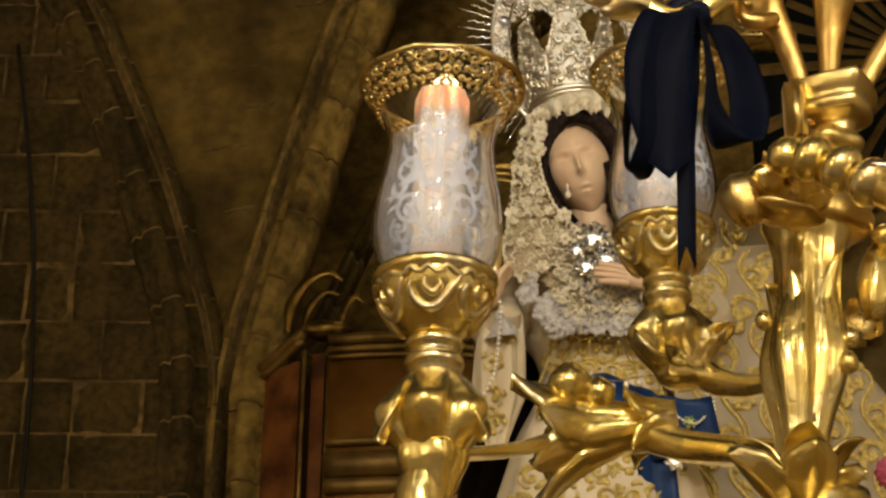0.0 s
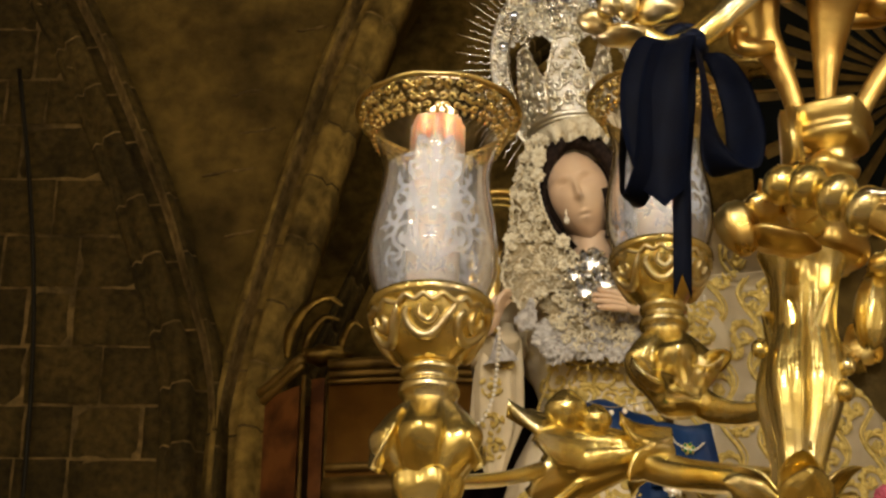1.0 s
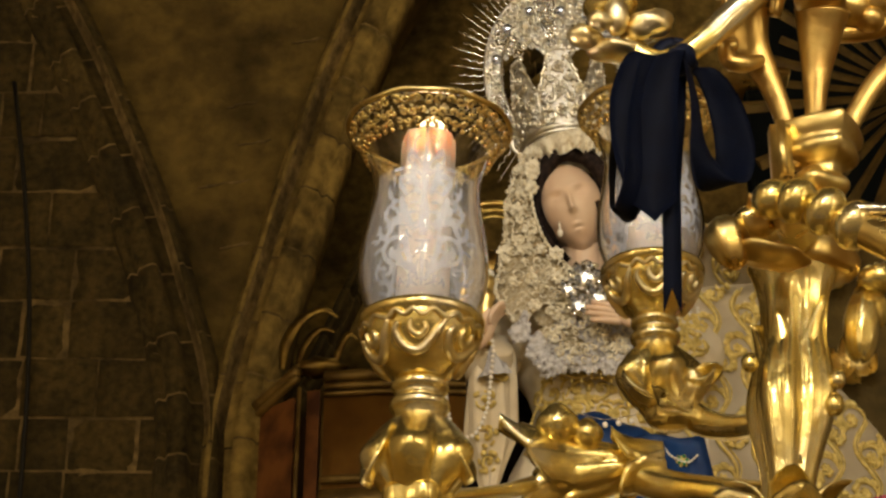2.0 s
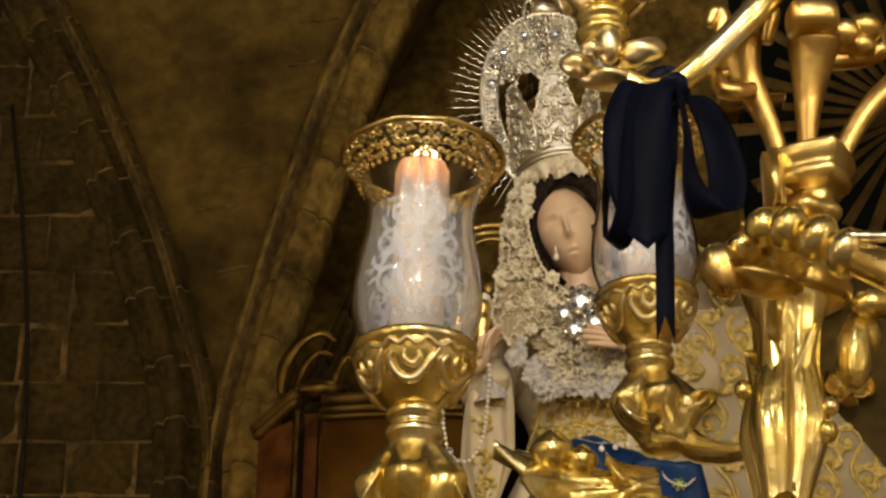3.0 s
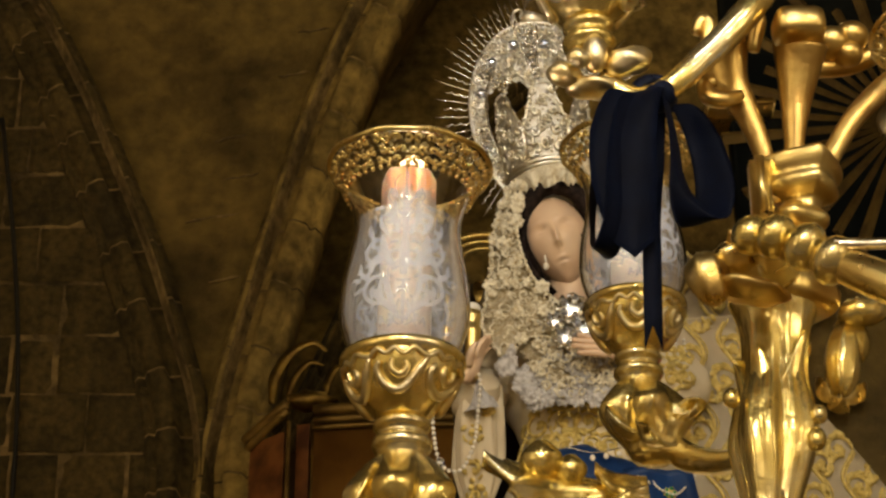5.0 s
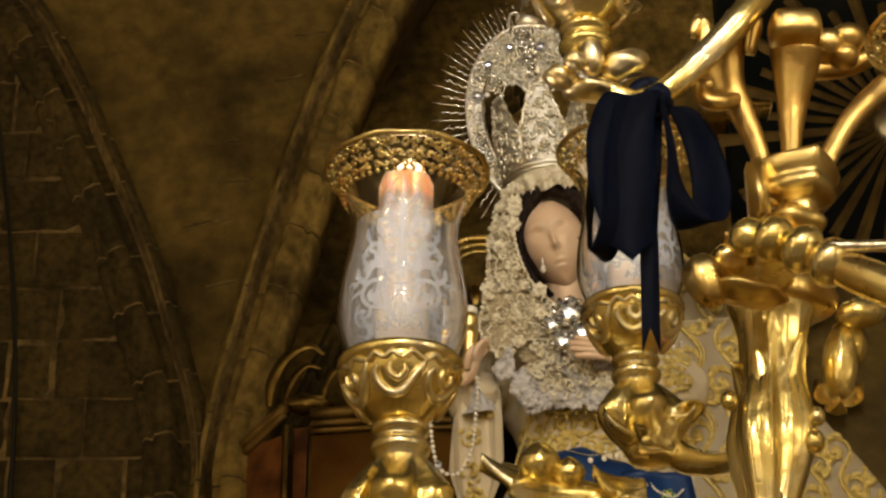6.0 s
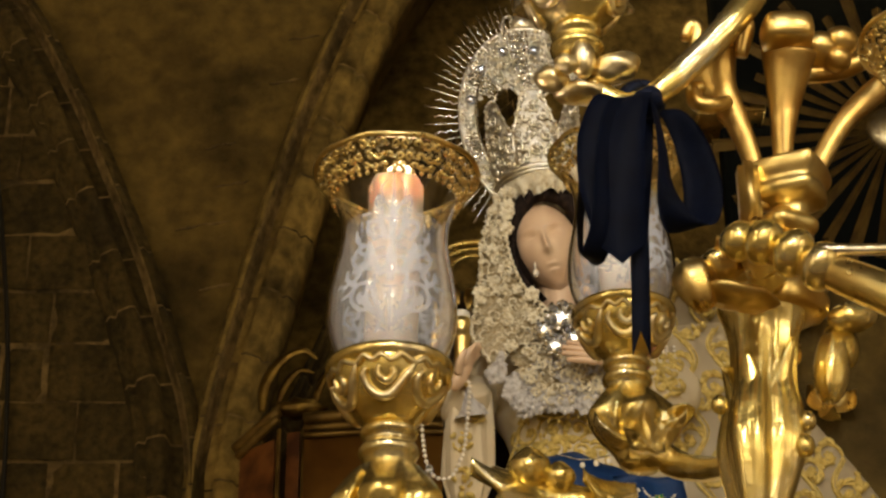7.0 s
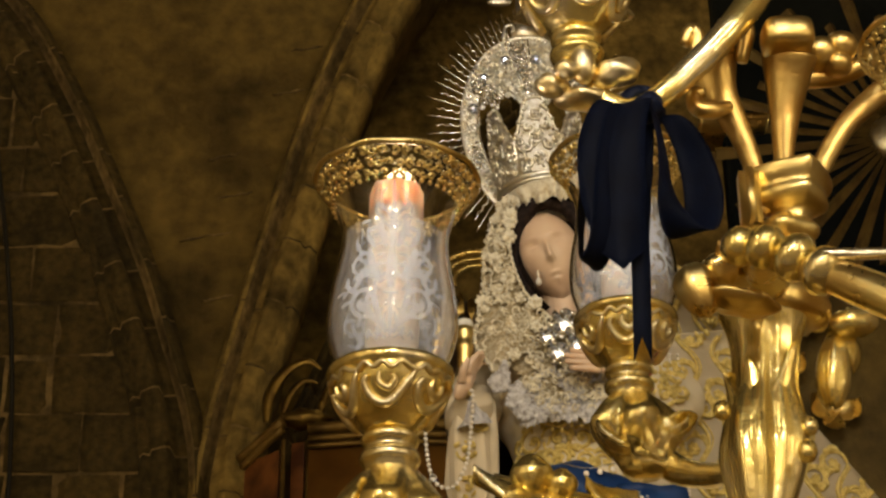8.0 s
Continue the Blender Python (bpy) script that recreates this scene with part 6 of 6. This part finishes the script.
X, XY = (1, 0, 0), (0.75, 0.66, 0)
strip("hanging_end", [(0.294, 2.03, 2.790), (0.268, 2.00, 2.784), (0.251, 1.993, 2.73), (0.250, 2.000, 2.67), (0.257, 2.01, 2.585)], [0.018, 0.032, 0.038, 0.038, 0.026], [X, X, X], 0.2, -0.03)
strip("long_tail", [(0.290, 2.03, 2.77), (0.282, 2.02, 2.70), (0.279, 2.02, 2.62), (0.278, 2.03, 2.55), (0.275, 2.03, 2.478)], [0.014, 0.018, 0.015, 0.0115, 0.010], [X, XY, X], 0.2, 0.03)
strip("loop", [(0.295, 2.03, 2.786), (0.250, 2.05, 2.785), (0.230, 2.06, 2.74), (0.217, 2.06, 2.66), (0.217, 2.05, 2.605), (0.226, 2.02, 2.586), (0.238, 2.0, 2.62), (0.245, 1.995, 2.70), (0.262, 2.0, 2.77), (0.292, 2.02, 2.786)], [0.012, 0.018, 0.018, 0.018, 0.018, 0.020, 0.018, 0.018, 0.018, 0.010], [XY, (0.35, 0.93, 0), (0.25, 0.96, 0), XY, XY, XY], 0.1)
strip("loop", [(0.303, 2.03, 2.786), (0.328, 2.04, 2.784), (0.350, 2.05, 2.742), (0.358, 2.05, 2.68), (0.347, 2.04, 2.634), (0.328, 2.02, 2.626), (0.311, 2.0, 2.658), (0.308, 2.0, 2.72), (0.303, 2.01, 2.78)], [0.010, 0.014, 0.020, 0.024, 0.025, 0.022, 0.016, 0.011, 0.010], [(0.8, 0.6, 0.2), (0.9, -0.4, 0.1), (0.9, -0.4, 0.1), (0.9, -0.3, 0), (0.6, 0.8, 0), (0.5, 0.86, 0)], 0.1)
bm = bmesh.new()
blob(bm, (0.298, 2.02, 2.788), (0.018, 0.022, 0.016), None, 16, 10, 0, lambda d: 1 + 0.1 * math.cos(7 * d.z + 3 * d.x))
tube(bm, [(0.295 + 0.021 * math.sin(a), 2.055, 2.812 + 0.024 * math.cos(a)) for a in np.linspace(0, 6.28, 12)], 0.006, 8, 2, 2.0)
part("knot", bm, BLACK_RIBBON, bow)

# ---- flowers on the float ----
bouquet = thing("flower_bouquet", (0.71, 3.08, TOP), "pink carnations arranged in a silver vase", "flowers")
bm = bmesh.new()
lathe(bm, smooth_profile([(0.06, 0), (0.065, 0.01), (0.025, 0.04), (0.05, 0.12), (0.06, 0.2), (0.04, 0.28), (0.055, 0.32)]), (0.71, 3.08, TOP), 32)
part("vase", bm, SILVER, bouquet)
rnd = random.Random(5)
for k in range(16):
    a, r = rnd.uniform(0, 6.28), rnd.uniform(0.0, 0.13)
    c = Vector((0.77 + r * math.cos(a), 3.06 + r * math.sin(a), 2.625 - r * 0.5 + rnd.uniform(-0.02, 0.02)))
    bm = bmesh.new()
    tube(bm, [(0.71, 3.08, TOP + 0.25), c.lerp(Vector((0.71, 3.08, 2.25)), 0.4), c], 0.003, 6)
    stem_part = part("stem", bm, LEAF_GREEN, bouquet)
    bm = bmesh.new()
    for j in range(14):
        d = Vector((rnd.uniform(-1, 1), rnd.uniform(-1, 0.6), rnd.uniform(-0.2, 1))).normalized()
        rosette(bm, c + d * 0.018, d, 0.018, 7, rnd)
    part("bloom", bm, PETAL, stem_part)

# tiny gold beads along the frill's hem and sparkles in the lace
rnd = random.Random(77)
bm = bmesh.new()
for k in range(60):
    t = k / 59
    x = 0.245 + 0.205 * t
    z = 3.262 - 0.012 * math.sin(math.pi * t) + 0.006 * math.sin(17 * t)
    blob(bm, (x, 3.962 + 0.05 * (2 * t - 1) ** 2, z), (0.0042, 0.004, 0.0046), None, 7, 5)
    if k % 6 == 0:
        blob(bm, (x, 3.958 + 0.05 * (2 * t - 1) ** 2, z - 0.012), (0.0032, 0.003, 0.007), None, 7, 5)
tagged(part("bead_fringe", bm, GILT_THREAD), "fringe of tiny gold beads under the lace", "bead fringe", "", "stuff")
bm = bmesh.new()
for _ in range(70):
    x, z = rnd.uniform(0.24, 0.44), rnd.uniform(3.27, 3.44)
    blob(bm, (x, 3.925 - 0.006 * rnd.random(), z), (0.0024, 0.002, 0.0024), None, 6, 4)
tagged(part("crystal_beads", bm, JEWEL, None, "", False), "scattered crystal beads sewn on the lace", "beads", "", "stuff")
